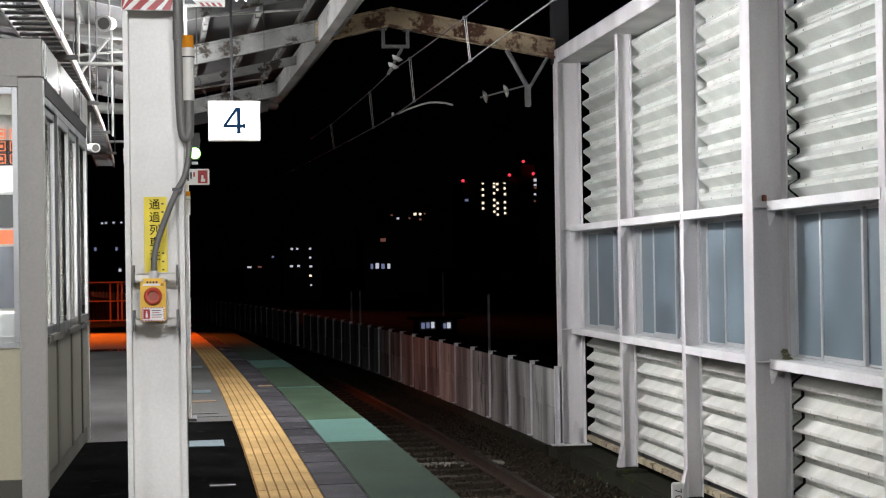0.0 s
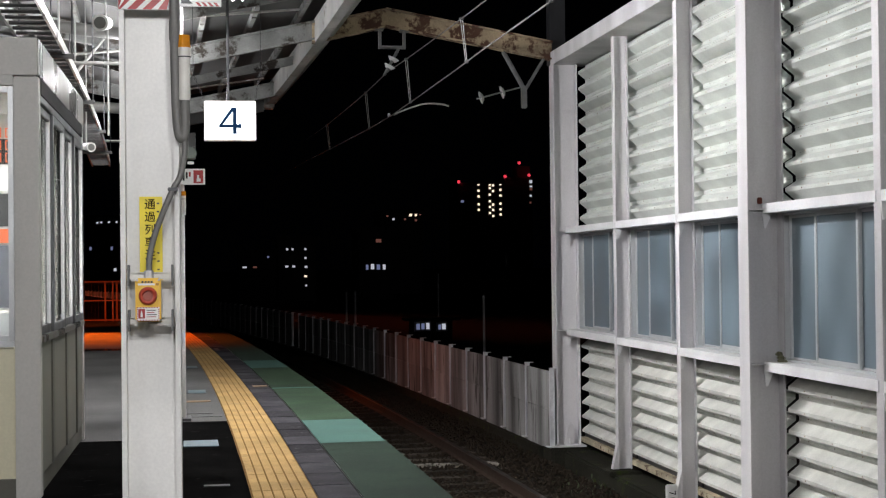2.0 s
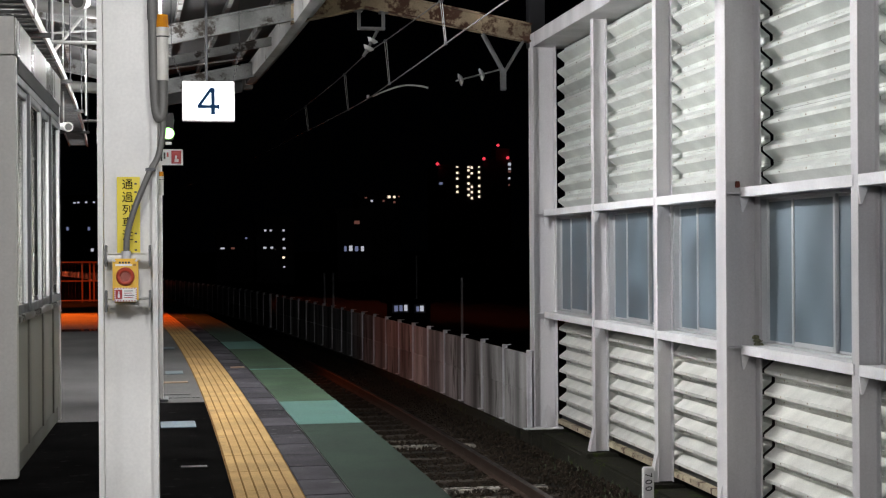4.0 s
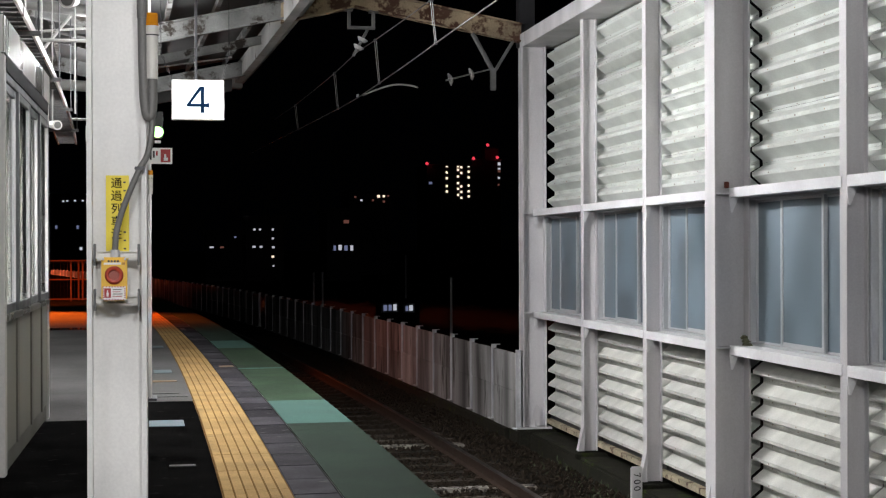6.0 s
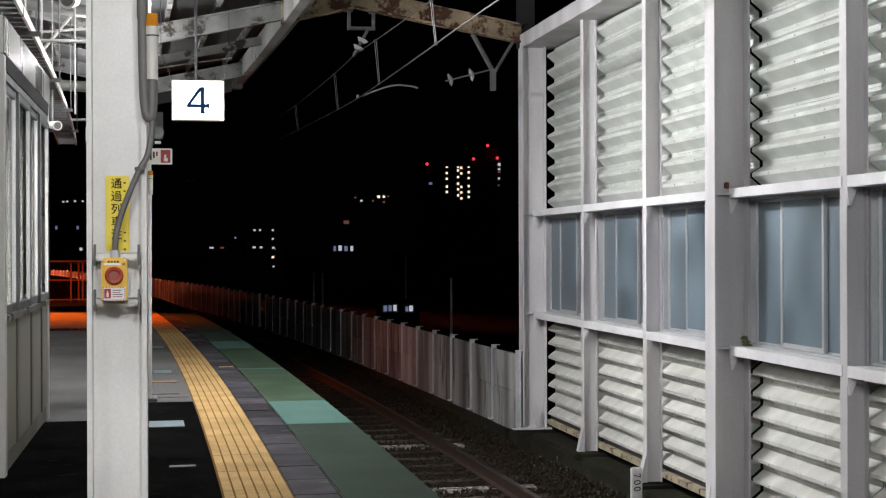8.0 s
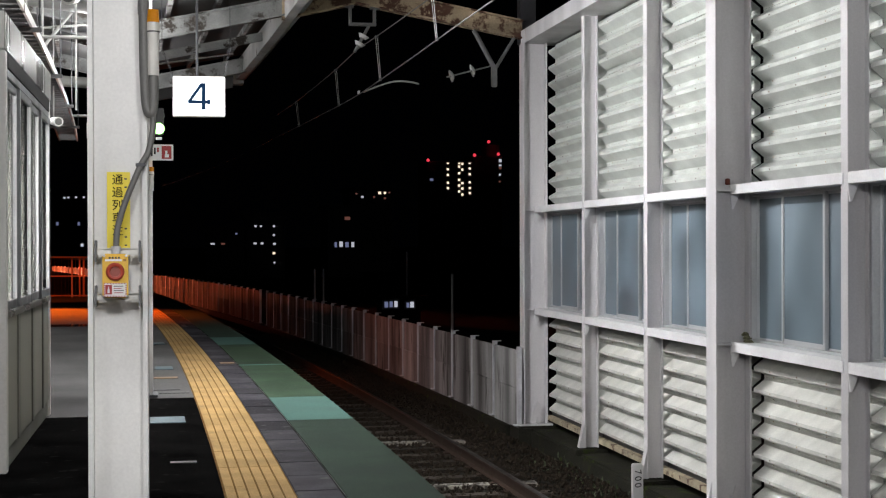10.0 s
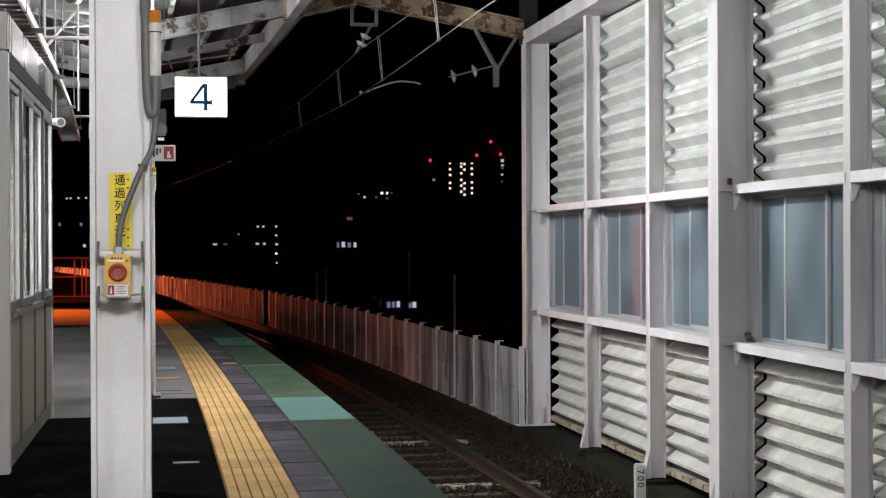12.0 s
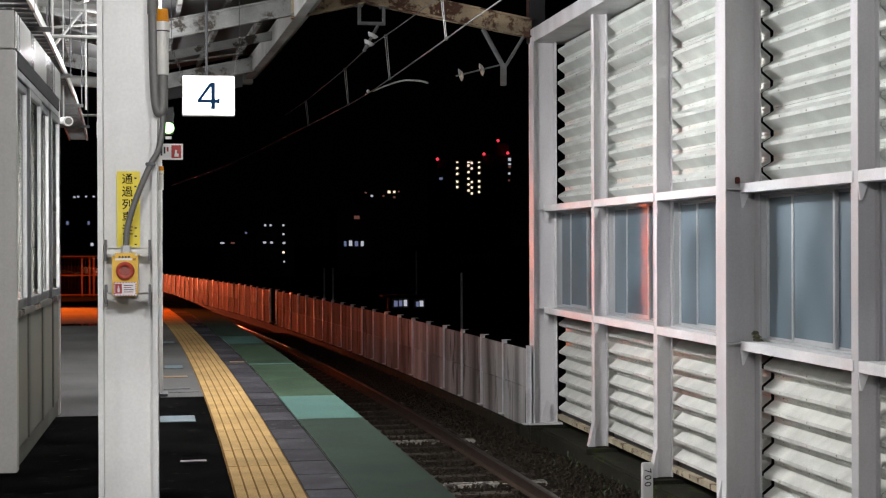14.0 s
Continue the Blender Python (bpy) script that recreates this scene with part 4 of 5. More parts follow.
BX, BY0, BY1, BL = -1.14, 10.46, 14.1, -4.2
booth = thing("waiting_booth", (-2.6, 12.3, 0), "grey platform booth with cream panels, sliding windows and lit interior", "booth")
part("roof_slab", booth_box(BL, BX - 0.03, BY0 + 0.03, BY1, 2.86, 3.1, 0.01), M["booth"], booth)
part("fascia", booth_box(BL, BX - 0.005, BY0, BY0 + 0.03, 2.86, 3.12, 0.005), M["booth"], booth, "grey front fascia")
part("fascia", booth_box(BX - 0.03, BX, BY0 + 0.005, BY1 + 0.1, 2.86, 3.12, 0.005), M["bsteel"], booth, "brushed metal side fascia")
part("corner_post", booth_box(BX - 0.17, BX, BY0, BY0 + 0.12, -0.0625, 2.85, 0.006), M["booth"], booth)
part("corner_post", booth_box(BX - 0.1, BX, BY1 - 0.1, BY1, -0.0625, 2.85, 0.006), M["booth"], booth)
part("front_panel", booth_box(BL, BX - 0.172, BY0 + 0.02, BY0 + 0.06, 0.05, 0.98, 0.004), M["cream"], booth, "cream lower panel")
part("front_sill", booth_box(BL, BX - 0.172, BY0 - 0.02, BY0 + 0.08, 0.985, 1.02, 0.005), M["alu"], booth)
part("front_head", booth_box(BL, BX - 0.172, BY0, BY0 + 0.06, 2.79, 2.858), M["booth"], booth)
w1 = part("front_window", booth_box(BX - 0.21, BX - 0.174, BY0 + 0.01, BY0 + 0.06, 1.022, 2.785, 0.004), M["alu"], booth)
part("window_frame", booth_box(BL, BX - 0.212, BY0 + 0.01, BY0 + 0.06, 2.74, 2.785, 0.004), M["alu"], w1)
part("window_frame", booth_box(BL, BX - 0.212, BY0 + 0.01, BY0 + 0.06, 1.022, 1.06, 0.004), M["alu"], w1)
part("pane", booth_box(BL, BX - 0.212, BY0 + 0.03, BY0 + 0.036, 1.062, 2.738), CLEAR, w1).visible_shadow = False
part("low_film", booth_box(BL, BX - 0.212, BY0 + 0.04, BY0 + 0.046, 1.062, 1.22), M["poster"], w1, "white film strip")
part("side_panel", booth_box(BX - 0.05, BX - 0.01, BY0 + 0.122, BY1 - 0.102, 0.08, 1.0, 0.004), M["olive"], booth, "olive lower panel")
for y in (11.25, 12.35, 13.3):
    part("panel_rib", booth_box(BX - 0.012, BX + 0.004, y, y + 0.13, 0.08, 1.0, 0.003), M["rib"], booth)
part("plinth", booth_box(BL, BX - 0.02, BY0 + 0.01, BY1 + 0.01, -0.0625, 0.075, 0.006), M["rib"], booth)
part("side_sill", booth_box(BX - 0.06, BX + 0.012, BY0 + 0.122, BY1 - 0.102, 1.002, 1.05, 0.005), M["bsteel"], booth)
# shade under the fascia is put into the head's colour
part("side_head", booth_box(BX - 0.06, BX + 0.004, BY0 + 0.122, BY1 - 0.102, 2.74, 2.858, 0.004), M["darkwall"], booth, "head painted near-black as a shadow gap")
part("side_rail", booth_box(BX - 0.06, BX + 0.0, BY0 + 0.122, BY1 - 0.102, 2.68, 2.739, 0.004), M["jamb"], booth, "dark grey head rail")
ys = [BY0 + 0.13, 11.35, 12.25, 13.15, BY1 - 0.11]
for i in range(4):
    a, b_ = ys[i], ys[i + 1]
    off = 0.018 if i % 2 else 0.0
    part("jamb", booth_box(BX - 0.06, BX + 0.006, b_ - 0.02, b_ + 0.045, 1.052, 2.679, 0.003), M["jamb"], booth, "dark grey window jamb")
    w = part("side_window", booth_box(BX - 0.05 + off, BX - 0.015 + off, a + 0.046, a + 0.1, 1.115, 2.678, 0.004), M["sash"], booth, "sliding window sash")
    part("window_frame", booth_box(BX - 0.05 + off, BX - 0.015 + off, b_ - 0.04, b_ - 0.021, 1.115, 2.678, 0.004), M["sash"], w)
    part("window_frame", booth_box(BX - 0.05 + off, BX - 0.015 + off, a + 0.046, b_ - 0.021, 1.052, 1.114, 0.004), M["jamb"], w, "dark grey bottom rail")
    part("window_frame", booth_box(BX - 0.05 + off, BX - 0.015 + off, a + 0.1, b_ - 0.04, 2.62, 2.678, 0.004), M["jamb"], w)
    part("pane", booth_box(BX - 0.035 + off, BX - 0.029 + off, a + 0.1, b_ - 0.04, 1.115, 2.62), CLEAR, w).visible_shadow = False
part("back_wall", booth_box(BL, BX - 0.11, BY1 - 0.06, BY1, -0.06, 2.85), M["whitepipe"], booth)
part("left_wall", booth_box(BL - 0.06, BL, BY0, BY1, -0.06, 2.85), M["whitepipe"], booth)
part("booth_floor", booth_box(BL, BX - 0.06, BY0 + 0.06, BY1 - 0.06, 0.0755, 0.09), M["asphalt"], booth)
info = thing("information_display", (-1.9, 13.2, 1.8), "display with orange characters behind the booth glass", "display")
part("case", booth_box(-2.1, -1.46, 12.0, 12.08, 1.2, 2.75, 0.01), M["poster"], info)
part("stand", rod((-1.92, 11.57, 0.13), (-1.92, 11.57, 1.25), 0.03), M["darksteel"], info)
for r in range(3):
    for k in range(5):
        x = -1.53 - 0.1 * k
        z = 2.6 - 0.098 * r
        b = booth_box(x - 0.034, x + 0.034, 11.985, 11.992, z - 0.038, z - 0.03)
        booth_box(x - 0.034, x + 0.034, 11.985, 11.992, z + 0.03, z + 0.038, bm=b)
        booth_box(x - 0.034, x - 0.026, 11.985, 11.992, z - 0.03, z + 0.03, bm=b)
        booth_box(x + 0.026, x + 0.034, 11.985, 11.992, z - 0.03, z + 0.03, bm=b)
        booth_box(x - 0.013, x + 0.013, 11.985, 11.992, z - 0.013, z + 0.013, bm=b)
        part("glyph_bar", b, M["screen"], info, "orange glowing character bars")
part("dark_field", booth_box(-2.08, -1.48, 11.993, 11.9995, 2.35, 2.55), M["black"], info, "dark display field")
# this grey field is a painted reflection in the booth glass
part("dark_field", booth_box(-2.08, -1.48, 11.993, 11.9995, 1.86, 2.12), M["darksteel"], info)
part("lit_strip", booth_box(-2.08, -1.48, 11.99, 11.999, 2.14, 2.27), M["poster"], info)
# glowing band painted in as the LED board's reflection
part("lit_band", booth_box(-2.08, -1.5, 11.99, 11.999, 1.73, 1.84), M["screen"], info)
part("grey_field", booth_box(-2.08, -1.48, 11.993, 11.9995, 1.22, 1.71), material("blue_grey_field", (0.16, 0.17, 0.21), 0.5, stain=0.4, stain_scale=5, grain=0.05), info, "blue-grey lower field")

# ---------------------------------------------------------------- services under the roof
tray = thing("cable_tray", (-1.2, 16, 3.4), "ladder cable tray hung under the platform roof", "cable tray")
# light is put into the colours: lit right rail pale, left rail and rungs dark
part("side_rail", sweep(slab(-1.115, -1.095, 3.37, 3.45), 4, 27, 1.5), M["trayrail"], tray, "side rail painted pale as the lit one")
part("side_rail", sweep(slab(-1.42, -1.4, 3.37, 3.45), 4, 27, 1.5), M["tray"], tray)
for i in range(74):
    s = 8.5 + 0.25 * i
    x, y, a = on_line(-1.26, s)
    part("rung", box(x - 0.14, x + 0.14, y - 0.014, y + 0.014, 3.375, 3.4), M["tray"], tray)
for s in (9.5, 13.0, 16.5, 20.0, 23.5):
    x, y, a = on_line(-1.26, s)
    b = box(x - 0.24, x + 0.24, y - 0.02, y + 0.02, 3.33, 3.37)
    part("cross_bar", b, M["tray"], tray)
    for dx in (-0.22, 0.22):
        part("hanger", rod((x + dx, y, 3.33), (x + dx, y, 4.75), 0.008, 6), M["darksteel"], tray)

pipes = thing("roof_pipes", (-1.7, 18, 4.3), "painted pipes and rods under the platform roof", "pipes")
part("drain_pipe", rod((-5.0, 18.0, 4.78), (-0.4, 18.0, 4.28), 0.075, 16), M["pipe"], pipes, smooth=True)
part("drain_pipe", rod((-4.5, 22.3, 4.1), (-0.5, 22.2, 3.86), 0.08, 16), M["rod"], pipes, smooth=True)
part("pipe", rod((-4.5, 16.2, 3.74), (-0.5, 16.2, 3.74), 0.02, 10), M["rod"], pipes)
part("pipe", rod((-4.5, 25.0, 3.66), (-0.6, 25.0, 3.66), 0.02, 10), M["rod"], pipes)
part("pipe", rod((-4.8, 19.0, 3.95), (-0.4, 19.0, 4.35), 0.016, 10), M["rod"], pipes)
for x, y, z0, z1 in ((-1.45, 17.0, 3.45, 4.4), (-1.1, 17.2, 3.05, 4.35), (-1.33, 24, 3.0, 4.3), (-1.55, 16.2, 3.74, 4.6), (-2.1, 19, 3.6, 4.6), (-1.2, 22.3, 2.9, 3.9)):
    part("rod", rod((x, y, z0), (x, y, z1), 0.012, 8), M["rod"], pipes)
part("brace", rod((-1.12, 16.8, 4.1), (-1.55, 16.8, 3.55), 0.018, 8), M["rod"], pipes)
for x, y, z in ((-1.25, 24.0, 3.35), (-1.35, 25.4, 3.45)):
    jb = thing("junction_box", (x, y, z), "pale electrical junction box under the roof", "junction box", "junction boxes")
    part("case", box(x - 0.1, x + 0.1, y - 0.06, y + 0.06, z - 0.14, z + 0.14, 0.012), M["whitepipe"], jb)
    part("lid", box(x - 0.085, x + 0.085, y - 0.07, y - 0.06, z - 0.12, z + 0.12, 0.004), M["paint"], jb)
    part("rod", rod((x, y, z + 0.14), (x, y, 5.0), 0.012, 8), M["whitepipe"], jb)


def speaker(x, y, z, r, aim):
    ob = thing("loudspeaker", (x, y, z), "round pale loudspeaker hung under the platform roof", "loudspeaker", "loudspeakers")
    d = Vector(aim).normalized()
    p = Vector((x, y, z))
    part("body", rod(p + d * 0.25, p, r * 0.75, 24, r2=r), M["whitepipe"], ob, smooth=False)
    b = rod(p - d * 0.02, p + d * 0.01, r, 24)
    part("rim", b, M["whitepipe"], ob)
    part("mesh", rod(p - d * 0.026, p - d * 0.021, r * 0.72, 24), M["pipe"], ob)
    q = p + d * 0.2
    part("bracket", rod(q, (q.x, q.y, roof_z(q.x - on_line(0, q.y)[0]) + 0.39), 0.009, 8), M["rod"], ob)


speaker(-1.05, 15.3, 4.03, 0.085, (0.2, 1, 0.15))
speaker(-1.33, 17.6, 2.95, 0.056, (-0.35, 1, 0.1))

for tx, ty, tz, watts, how in TUBES:
    lampob = thing("fluorescent_lamp", (tx, ty, tz), "white batten fluorescent lamp under the roof", "lamp", "fluorescent lamps")
    half = 0.62 if how == "edge" else 1.2
    hx, hy = (half, 0.09) if how == "front" else (0.09, half)
    part("tray", box(tx - hx, tx + hx, ty - hy, ty + hy, tz, tz + 0.05, 0.008), M["whitepipe"], lampob)
    for d in (-0.05, 0.05):
        a, b = ((tx - half + 0.05, ty + d, tz - 0.025), (tx + half - 0.05, ty + d, tz - 0.025)) if how == "front" else ((tx + d, ty - half + 0.05, tz - 0.025), (tx + d, ty + half - 0.05, tz - 0.025))
        part("tube", rod(a, b, 0.014, 10), M["tube"], lampob)
    for d in (-0.75 * half, 0.75 * half):
        x, y = (tx + d, ty) if how == "front" else (tx, ty + d)
        part("hanger", rod((x, y, tz + 0.05), (x, y, roof_z(x - on_line(0, y)[0]) + 0.37), 0.008, 6), M["whitepipe"], lampob)

# ---------------------------------------------------------------- floor markers
def marker_plate(o0, o1, s0, s1, mat, label):
    tagged(part("floor_marker", sweep(slab(o0, o1, 0.0, 0.005), s0, s1, 1), M[mat]), label, "floor marker", "floor markers")


marker_plate(-0.125, 0.172, 12.66, 13.1, "bluesticker", "pale blue rectangular queue marker on the asphalt")
marker_plate(-0.1, -0.015, 18.17, 18.6, "greysticker", "worn white end of a queue marker on the asphalt")
marker_plate(-0.01, 0.205, 18.15, 18.6, "bluesticker", "pale blue rectangular queue marker on the asphalt")
marker_plate(-0.06, 0.22, 16.93, 17.12, "orangesticker", "worn orange stripe marker on the asphalt")
marker_plate(0.05, 0.25, 22.8, 23.25, "bluesticker", "pale blue rectangular queue marker on the asphalt")
marker_plate(0.14, 0.26, 27.6, 28.3, "bluesticker", "pale blue rectangular queue marker on the asphalt")
for i in range(7):
    marker_plate(-0.02 + 0.045 * i, 0.012 + 0.045 * i, 15.2, 15.36, "greysticker", "worn pale character patch on the asphalt")
marker_plate(-0.1, 0.2, 15.55, 15.68, "greysticker", "worn pale stripe on the asphalt")
marker_plate(0.01, 0.19, 10.3, 10.38, "greysticker", "worn pale stripe on the asphalt")
marker_plate(0.82, 1.0, 18.88, 19.08, "orangesticker", "worn orange stripe marker on the pavers")
marker_plate(0.78, 0.86, 27.5, 28.4, "greysticker", "worn pale marker on the pavers")

# ---------------------------------------------------------------- puddle
rnd = random.Random(8)
own = bmesh.new()
ring = []
for i in range(48):
    u = i * math.tau / 48
    w = 1 + 0.3 * noise.noise(Vector((math.cos(u) * 2.2, math.sin(u) * 2.2, 3)))
    ring.append(own.verts.new((-2.4 + 1.5 * w * math.cos(u), 28.6 + 0.38 * w * math.sin(u), 0.004)))
face = own.faces.new(ring)
grown = bmesh.ops.extrude_face_region(own, geom=[face])
bmesh.ops.translate(own, vec=(0, 0, -0.003), verts=[g for g in grown["geom"] if isinstance(g, bmesh.types.BMVert)])
tagged(part("puddle", own, material("rain_water", (0.012, 0.011, 0.01), 0.06, stain=0.2, stain_scale=3, grain=0.02, bump=0.02)), "shallow rain puddle on the grey asphalt", "puddle")

# ---------------------------------------------------------------- weeds by the footing
verts, faces = [], []
for i in range(420):
    cx, cy = rnd.choice(((4.62, 15.6), (4.75, 14.2), (4.5, 13.4), (4.85, 16.6), (4.7, 18.3), (4.4, 12.2)))
    bx, by, turn, h = cx + rnd.gauss(0, 0.16), cy + rnd.gauss(0, 0.45), rnd.uniform(0, math.tau), rnd.uniform(0.02, 0.06)
    wx, wy, lx, ly = 0.007 * math.cos(turn), 0.007 * math.sin(turn), h * 0.7 * math.sin(turn), -h * 0.7 * math.cos(turn)
    k = len(verts)
    verts += [(bx - wx, by - wy, -1.32), (bx + wx, by + wy, -1.32), (bx + lx * 0.4 + wx * 1.6, by + ly * 0.4 + wy * 1.6, -1.3 + h * 0.6), (bx + lx * 0.4 - wx * 1.6, by + ly * 0.4 - wy * 1.6, -1.3 + h * 0.6), (bx + lx, by + ly, -1.3 + h)]
    faces += [(k, k + 1, k + 2, k + 3), (k + 3, k + 2, k + 4)]
me = bpy.data.meshes.new("weeds")
me.from_pydata(verts, [], faces)
me.materials.append(material("weed_leaf", (0.035, 0.05, 0.018), 0.7, stain=0.4, stain_scale=9, grain=0.1))
tagged(new("weeds", me), "sparse green weeds in the ballast beside the footing", "weeds", kind="stuff")

# ---------------------------------------------------------------- end of the platform
gate = thing("end_railing", (-3.1, 44.8, 0), "orange-lit steel mesh railing across the platform end", "railing")
for x in (-6.5, -5.2, -4.2, -3.0, -2.78, -2.66, -1.9):
    part("post", box(x - 0.025, x + 0.025, 44.78, 44.83, 0, 1.2, 0.004), M["orange"], gate)
for z in (0.02, 0.6, 1.16):
    part("rail", box(-6.5, -1.9, 44.79, 44.82, z, z + 0.04, 0.004), M["orange"], gate)
b = bmesh.new()
for i in range(46):
    x = -6.5 + 0.1 * i
    box(x, x + 0.003, 44.8, 44.803, 0.06, 1.16, bm=b)
part("wire_mesh", b, M["orange"], gate)
b = rod((-2.95, 44.0, 0), (-2.95, 44.0, 0.01), 0.02)
part("foot", b, M["orange"], gate)
lamp_post = thing("sodium_lamp_post", (SODIUM[0], SODIUM[1], 0), "orange sodium lamp on a steel pole", "lamp post")
part("pole", rod((SODIUM[0] - 0.2, SODIUM[1], 0), (SODIUM[0] - 0.2, SODIUM[1], 4.6), 0.05), M["galv"], lamp_post)
part("head", box(SODIUM[0] - 0.2, SODIUM[0] + 0.2, SODIUM[1] - 0.12, SODIUM[1] + 0.12, 4.45, 4.6, 0.02), M["galv"], lamp_post)
for x, y, z in ((5.62, 60, 0.55), (5.98, 60, 0.55), (8.5, 45, 0.6), (11.0, 70, 1.2)):
    pl = thing("utility_pole", (x, y, -1.75), "thin steel pole behind the fence", "pole", "thin poles")
    part("shaft", rod((x, y, -1.75), (x, y, z), 0.04, 8), M["galv"], pl)
    part("cap", rod((x, y, z), (x, y, z + 0.03), 0.045, 8), M["pipe"], pl)

# ---------------------------------------------------------------- buildings in the distance
def building(name, x0, x1, y, depth, top, label, windows, small=0.7, mat="tower", bottom=-1.75, eave=0.5):
    ob = thing(name, ((x0 + x1) / 2, y + depth / 2, bottom), label, "building", "distant buildings")
    part("wall", box(x0, x1, y, y + depth, bottom, top), M[mat], ob)
    part("roof", box(x0 - 0.3, x1 + 0.3, y - 0.3, y + depth, top, top + eave), M[mat], ob)
    for (x, z, w, h, m) in windows:
        w, h = w * small, h * small
        wn = part("window", box(x - w / 2 - 0.08, x + w / 2 + 0.08, y - 0.12, y - 0.01, z - h / 2 - 0.08, z + h / 2 + 0.08), M["darksteel"], ob)
        part("pane", box(x - w / 2, x + w / 2, y - 0.16, y - 0.121, z - h / 2, z + h / 2), M[m], wn)
    return ob


T = 480.0
wins = [(83.8, 23.3, 1.1, 0.8, "winblue")]
for x, heights in ((89.3, (28.9, 26.8, 24.9, 22.3, 20.5)), (93.1, (28.9, 27.7, 25.5, 23.3, 21.4, 19.4)), (94.2, (28.6, 26.7, 22.2, 20.4, 18.4)), (96.7, (29.0, 27.1, 25.2, 22.5, 20.6, 18.9))):
    wins += [(x, z, 0.75, 0.75, "winwarm") for z in heights]
building("apartment_tower", 82.6, 97.8, T, 20, 29.0, "distant apartment tower with warm lit stairwell windows", wins, 1.0)
wins = [(107.1, 29.8, 1.0, 1.0, "winwhite"), (107.1, 28.2, 0.9, 0.6, "winwhite"), (107.1, 27.3, 0.9, 0.7, "windim"), (107.0, 25.1, 0.7, 0.7, "winwhite"), (106.9, 22.8, 0.6, 0.6, "windim")]
wing = building("apartment_tower", 98.0, 107.6, T, 20, 30.8, "taller wing of a distant apartment tower, nearly dark", wins, 1.0)
part("lift_tower", box(102.6, 107.2, T + 1, T + 9, 31.3, 35.2), M["tower"], wing, "dark lift tower on the roof")
for x, z in ((82.5, 29.7), (98.2, 31.5), (103.0, 36.0), (106.3, 31.9)):
    bl = thing("obstruction_light", (x, T - 1, z), "small red obstruction light on a tower roof", "light", "red obstruction lights")
    own = bmesh.new()
    bmesh.ops.create_icosphere(own, subdivisions=2, radius=0.55)
    bmesh.ops.translate(own, verts=own.verts, vec=(x, T - 1, z))
    part("lens", own, M["beacon"], bl)
    part("base", rod((x, T + 1.5, z - 1.2), (x, T - 0.8, z - 0.4), 0.2, 8), M["darksteel"], bl)

S = 150.0
building("apartment_block", 7.2, 11.0, S, 8, 4.4, "distant dark apartment block with white stair lights",
         [(8.05, 3.5, 0.32, 0.3, "winwhite"), (8.6, 3.5, 0.3, 0.28, "winwhite"), (9.9, 3.5, 0.3, 0.3, "winwhite"), (8.0, 1.75, 0.45, 0.3, "winwhite"), (8.7, 1.75, 0.4, 0.3, "winwhite"), (9.95, 1.7, 0.4, 0.3, "winwhite"),
          (9.9, 2.6, 0.3, 0.3, "winwhite"), (9.9, 0.75, 0.36, 0.3, "winwarm"), (9.95, -0.2, 0.25, 0.25, "winwhite")])
building("house", 3.2, 7.0, S + 2, 8, 3.0, "distant dark house with two lit windows",
         [(3.8, 1.72, 0.6, 0.26, "winwhite"), (4.85, 1.72, 0.55, 0.26, "windim"), (6.2, 2.75, 0.3, 0.25, "winblue")])
building("house", 15.4, 18.9, S, 8, 5.2, "distant dark house with lit bathroom windows",
         [(16.2, 1.6, 0.36, 0.75, "winblue"), (16.75, 1.65, 0.5, 0.8, "winwhite"), (17.35, 1.6, 0.5, 0.75, "winblue"), (17.95, 1.6, 0.42, 0.75, "winwhite"), (17.4, 4.3, 0.8, 0.5, "windim")])
building("house", 8.3, 10.0, 60, 0.8, -0.68, "low dark house with pale blue lit windows",
         [(8.55, -0.93, 0.17, 0.28, "winblue"), (8.75, -0.92, 0.15, 0.28, "winblue"), (8.95, -0.91, 0.16, 0.3, "winwhite"), (9.45, -0.96, 0.13, 0.24, "winblue"), (9.62, -0.94, 0.18, 0.28, "winwhite")], 0.85, "darkwall", eave=0.1)
building("terrace", 21.2, 26.4, S + 30, 8, 8.2, "distant terrace with a row of bright balcony lights",
         [(22.0, 7.9, 0.4, 0.25, "windim"), (22.75, 7.5, 0.42, 0.36, "winwhite"), (24.2, 7.5, 0.34, 0.34, "windim"), (24.9, 8.0, 0.5, 0.46, "winwarm"), (25.55, 8.0, 0.4, 0.4, "winwarm"), (25.55, 7.35, 0.4, 0.36, "windim"), (26.1, 8.05, 0.3, 0.25, "windim")])
building("apartment_block", -9.6 * 3, -6.5 * 3, 360, 8, 14.4, "distant dark apartment block with a row of white lights",
         [(x * 3, 1.5 + (z - 1.5) * 3, w * 3, h * 3, m) for x, z, w, h, m in [(-8.6, 5.35, 0.24, 0.2, "winwhite"), (-8.3, 5.38, 0.24, 0.2, "winwhite"), (-7.7, 5.4, 0.24, 0.2, "winwhite"), (-7.1, 5.4, 0.24, 0.2, "winwhite"), (-9.15, 3.3, 0.26, 0.4, "winblue"), (-7.5, 3.3, 0.26, 0.4, "winblue"), (-7.25, 1.6, 0.32, 0.35, "winwhite")]])

# ---------------------------------------------------------------- the approaching train
train = thing("train", (0, 0, 0), "approaching electric train with warm orange headlights", "train")


def local(name, bm, mat, label=""):
    me = finish(bm, name)
    me.materials.append(mat)
    ob = new(name, me)
    ob.parent = train
    return tagged(ob, label)


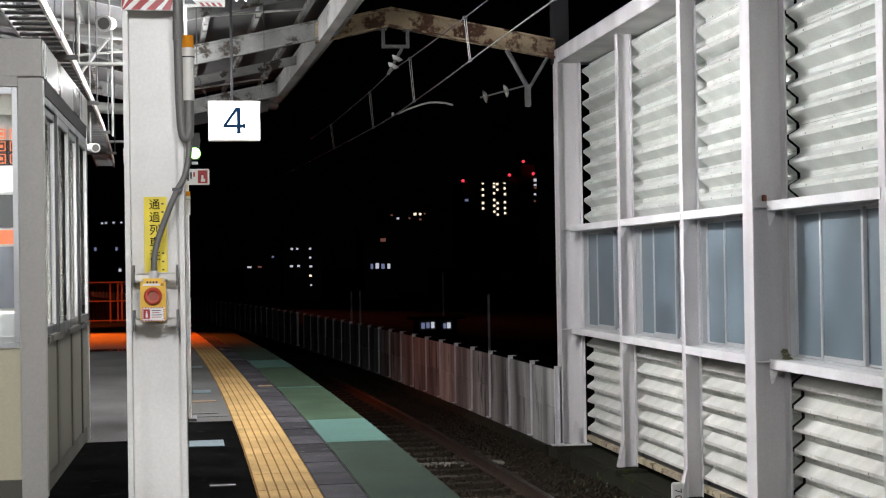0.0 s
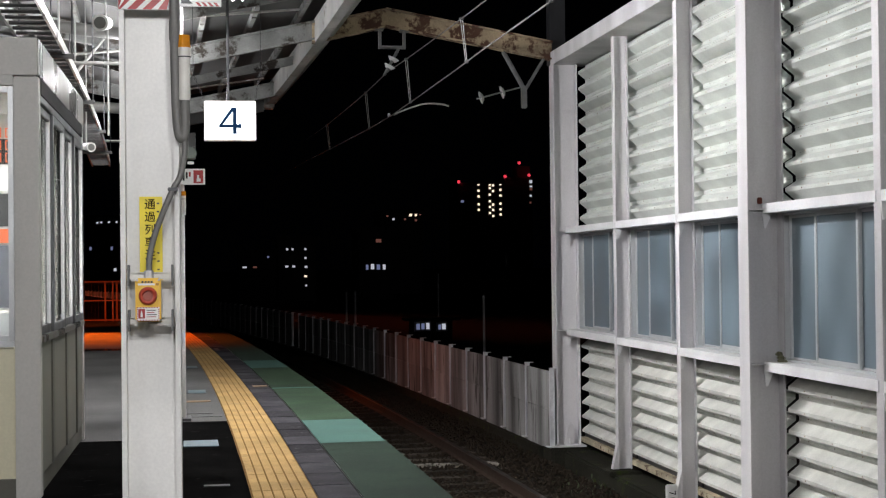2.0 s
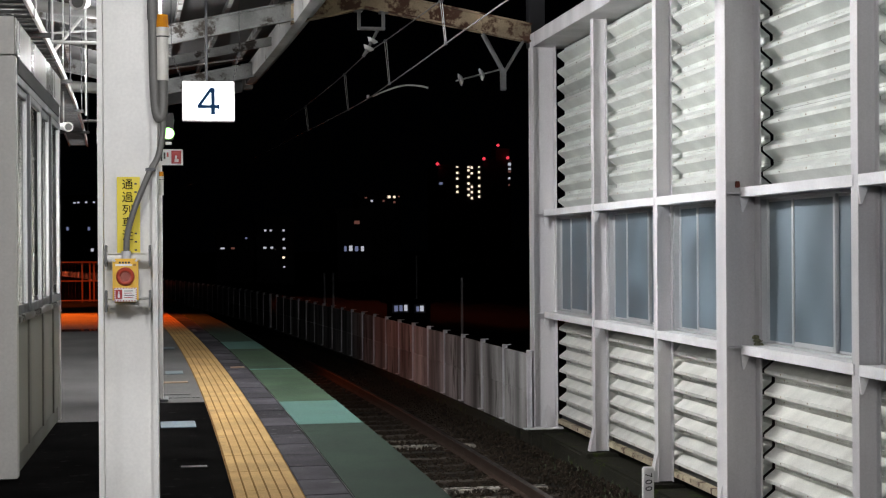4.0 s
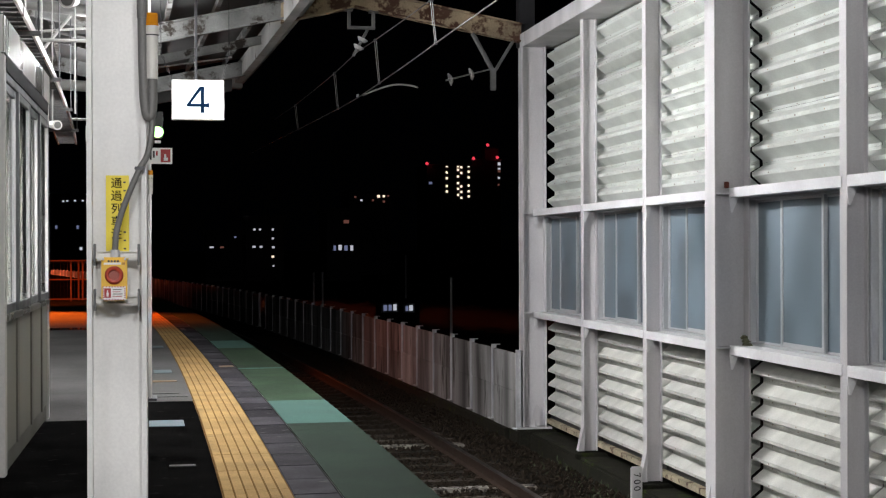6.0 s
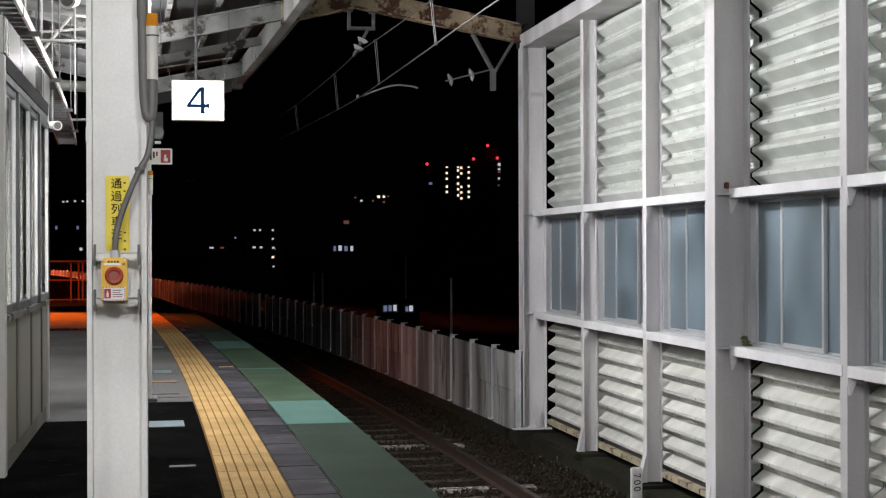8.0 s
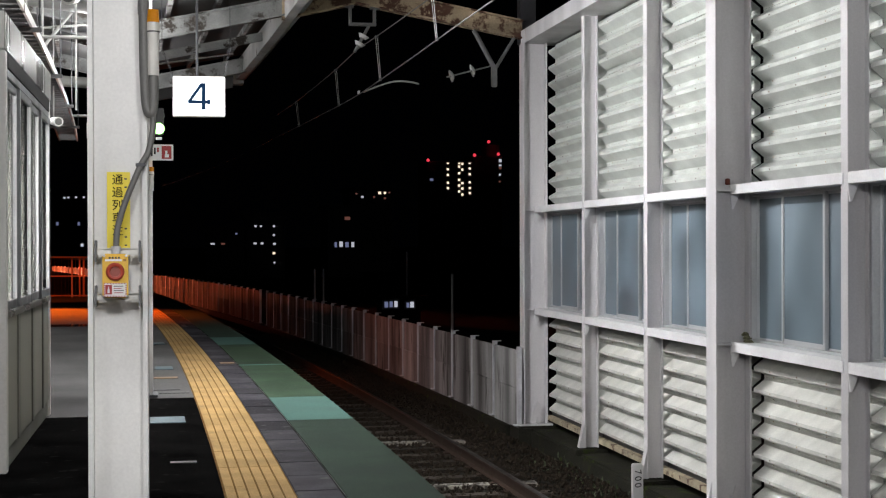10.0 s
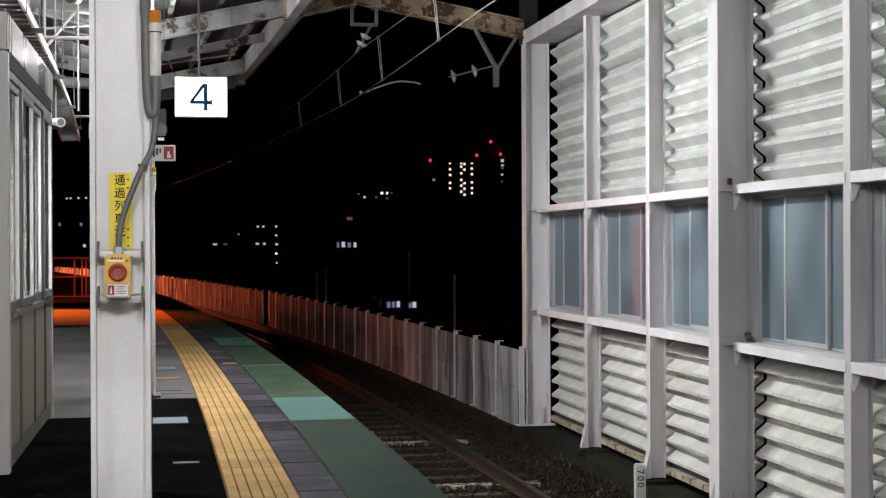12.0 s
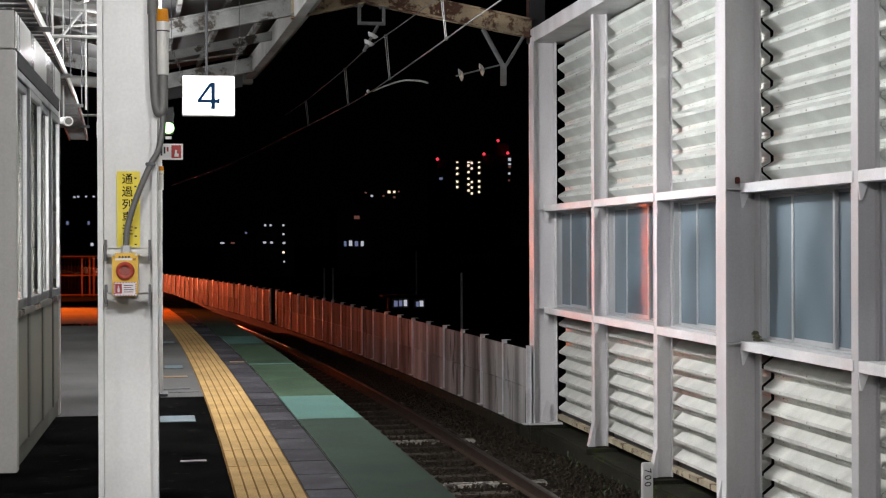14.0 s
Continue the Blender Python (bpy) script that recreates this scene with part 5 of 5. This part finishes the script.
local("body", box(-1.4, 1.4, 2.3, 19.5, 0.95, 3.65, 0.12), M["train"])
b = box(-1.4, 1.4, 0.0, 2.3, 0.95, 1.3, 0.02)
box(-1.4, 1.4, 0.0, 2.3, 1.7, 3.62, 0.05, bm=b)
for x0, x1 in ((-1.4, -1.02), (-0.68, 0.68), (1.02, 1.4)):
    box(x0, x1, 0.0, 2.3, 1.3, 1.7, bm=b)
local("nose", b, M["train"])
for x in (-0.62, 0.62):
    local("windscreen", box(x - 0.5, x + 0.5, -0.04, -0.02, 2.0, 3.0, 0.005), M["black"])
local("skirt", box(-1.3, 1.3, 0.2, 19.3, 0.25, 0.95, 0.03), M["darksteel"])
for y in (3, 5.1, 14.4, 16.5):
    b = rod((-0.6, y, 0.43), (-0.5, y, 0.43), 0.43, 20)
    rod((0.5, y, 0.43), (0.6, y, 0.43), 0.43, 20, bm=b)
    local("wheelset", b, M["darksteel"])
# unseen black tubes, added before the headlights to narrow their beam
for x in (-0.85, 0.85):
    local("headlight", rod((x, 2.2, 1.5), (x, 2.24, 1.5), 0.13, 16), M["lamphead"], "glowing orange headlight deep in a beam-narrowing tube")
    b = bmesh.new()
    bmesh.ops.create_cone(b, cap_ends=False, segments=20, radius1=0.14, radius2=0.14, depth=2.25)
    bmesh.ops.transform(b, matrix=pose(x, 1.125, 1.5, 90, 0, 0), verts=b.verts)
    local("lamp_well", b, M["black"])

# ---------------------------------------------------------------- pavers and tactile tiles
pavers = thing("paver_strip", (0, 0, 0), "slate-grey paver strip between tactile tiles and platform edge", "paving", kind="structure")
pv = finish(box(-0.137, 0.137, 0.004, 0.596, -0.03, 0.0, 0.005), "paver")
pv.materials.append(M["block"])
for i in range(84):
    s = -5.4 + 0.6 * i
    x, y, a = on_line(0.884, s)
    ob = new("paver", pv)
    ob.parent = pavers
    ob.matrix_basis = pose(x, y, random.uniform(-0.003, 0.001), 0, 0, math.degrees(a))
part("paver_bed", sweep(slab(0.745, 1.022, -0.06, -0.012), -12, 46, 2), M["darkwall"], pavers)

tactile = thing("tactile_paving", (0, 0, 0), "yellow ribbed tactile paving strip along the platform", "tactile paving", kind="structure")
tm = box(-0.213, 0.213, 0.0005, 0.3995, -0.03, -0.002)
for i in range(6):
    x = -0.203 + 0.0692 * i
    box(x, x + 0.058, 0.0005, 0.3995, -0.002, 0.006, bm=tm)
tm = finish(tm, "tactile_tile")
tm.materials.append(M["yellow"])
tm.materials.append(M["groove"])
for p in tm.polygons:
    c = p.center
    if c.z < -0.001 and p.normal.z > 0.5:
        p.material_index = 1
for i in range(130):
    s = -5.6 + 0.4 * i
    x, y, a = on_line(0.53, s)
    ob = new("tactile_tile", tm)
    ob.parent = tactile
    ob.matrix_basis = pose(x, y, random.uniform(-0.001, 0.001), 0, 0, math.degrees(a))
part("tile_bed", sweep(slab(0.315, 0.745, -0.06, -0.012), -12, 46, 2), M["darkwall"], tactile)


# ---------------------------------------------------------------- what moves
def motions():
    rows = []
    for i in range(29):
        t = 0.5 * i
        s = 116 + (14.0 - t) * 6.5
        x, y, a = on_line(TRACK, s)
        rows.append((t, pose(x, y, RAILTOP, 0, 0, math.degrees(a))))
    walk(train, rows)
    # the indicator flashes: an added shutter, standing for the lamp off, drops before the lens for about a seventh of a
    # second each time
    shut, clear = pose(0, 0.0, 0), pose(0, 0.0, 0.128)
    rows = [(0.0, clear)]
    dark = [0.3, 0.75, 1.19, 1.61, 2.05, 2.45, 2.91, 3.35, 3.8, 4.23, 4.65, 5.07, 5.49, 5.91, 6.33, 6.75, 7.19, 7.65, 8.03, 8.48, 8.91, 9.35, 9.78, 10.22,
            10.65, 11.05, 11.49, 11.95, 12.39, 12.8, 13.25, 13.7]
    for c in dark:
        rows += [(c - 0.09, clear), (c - 0.065, shut), (c + 0.065, shut), (c + 0.09, clear)]
    rows.append((14.0, clear))
    walk(shutter, rows)


motions()
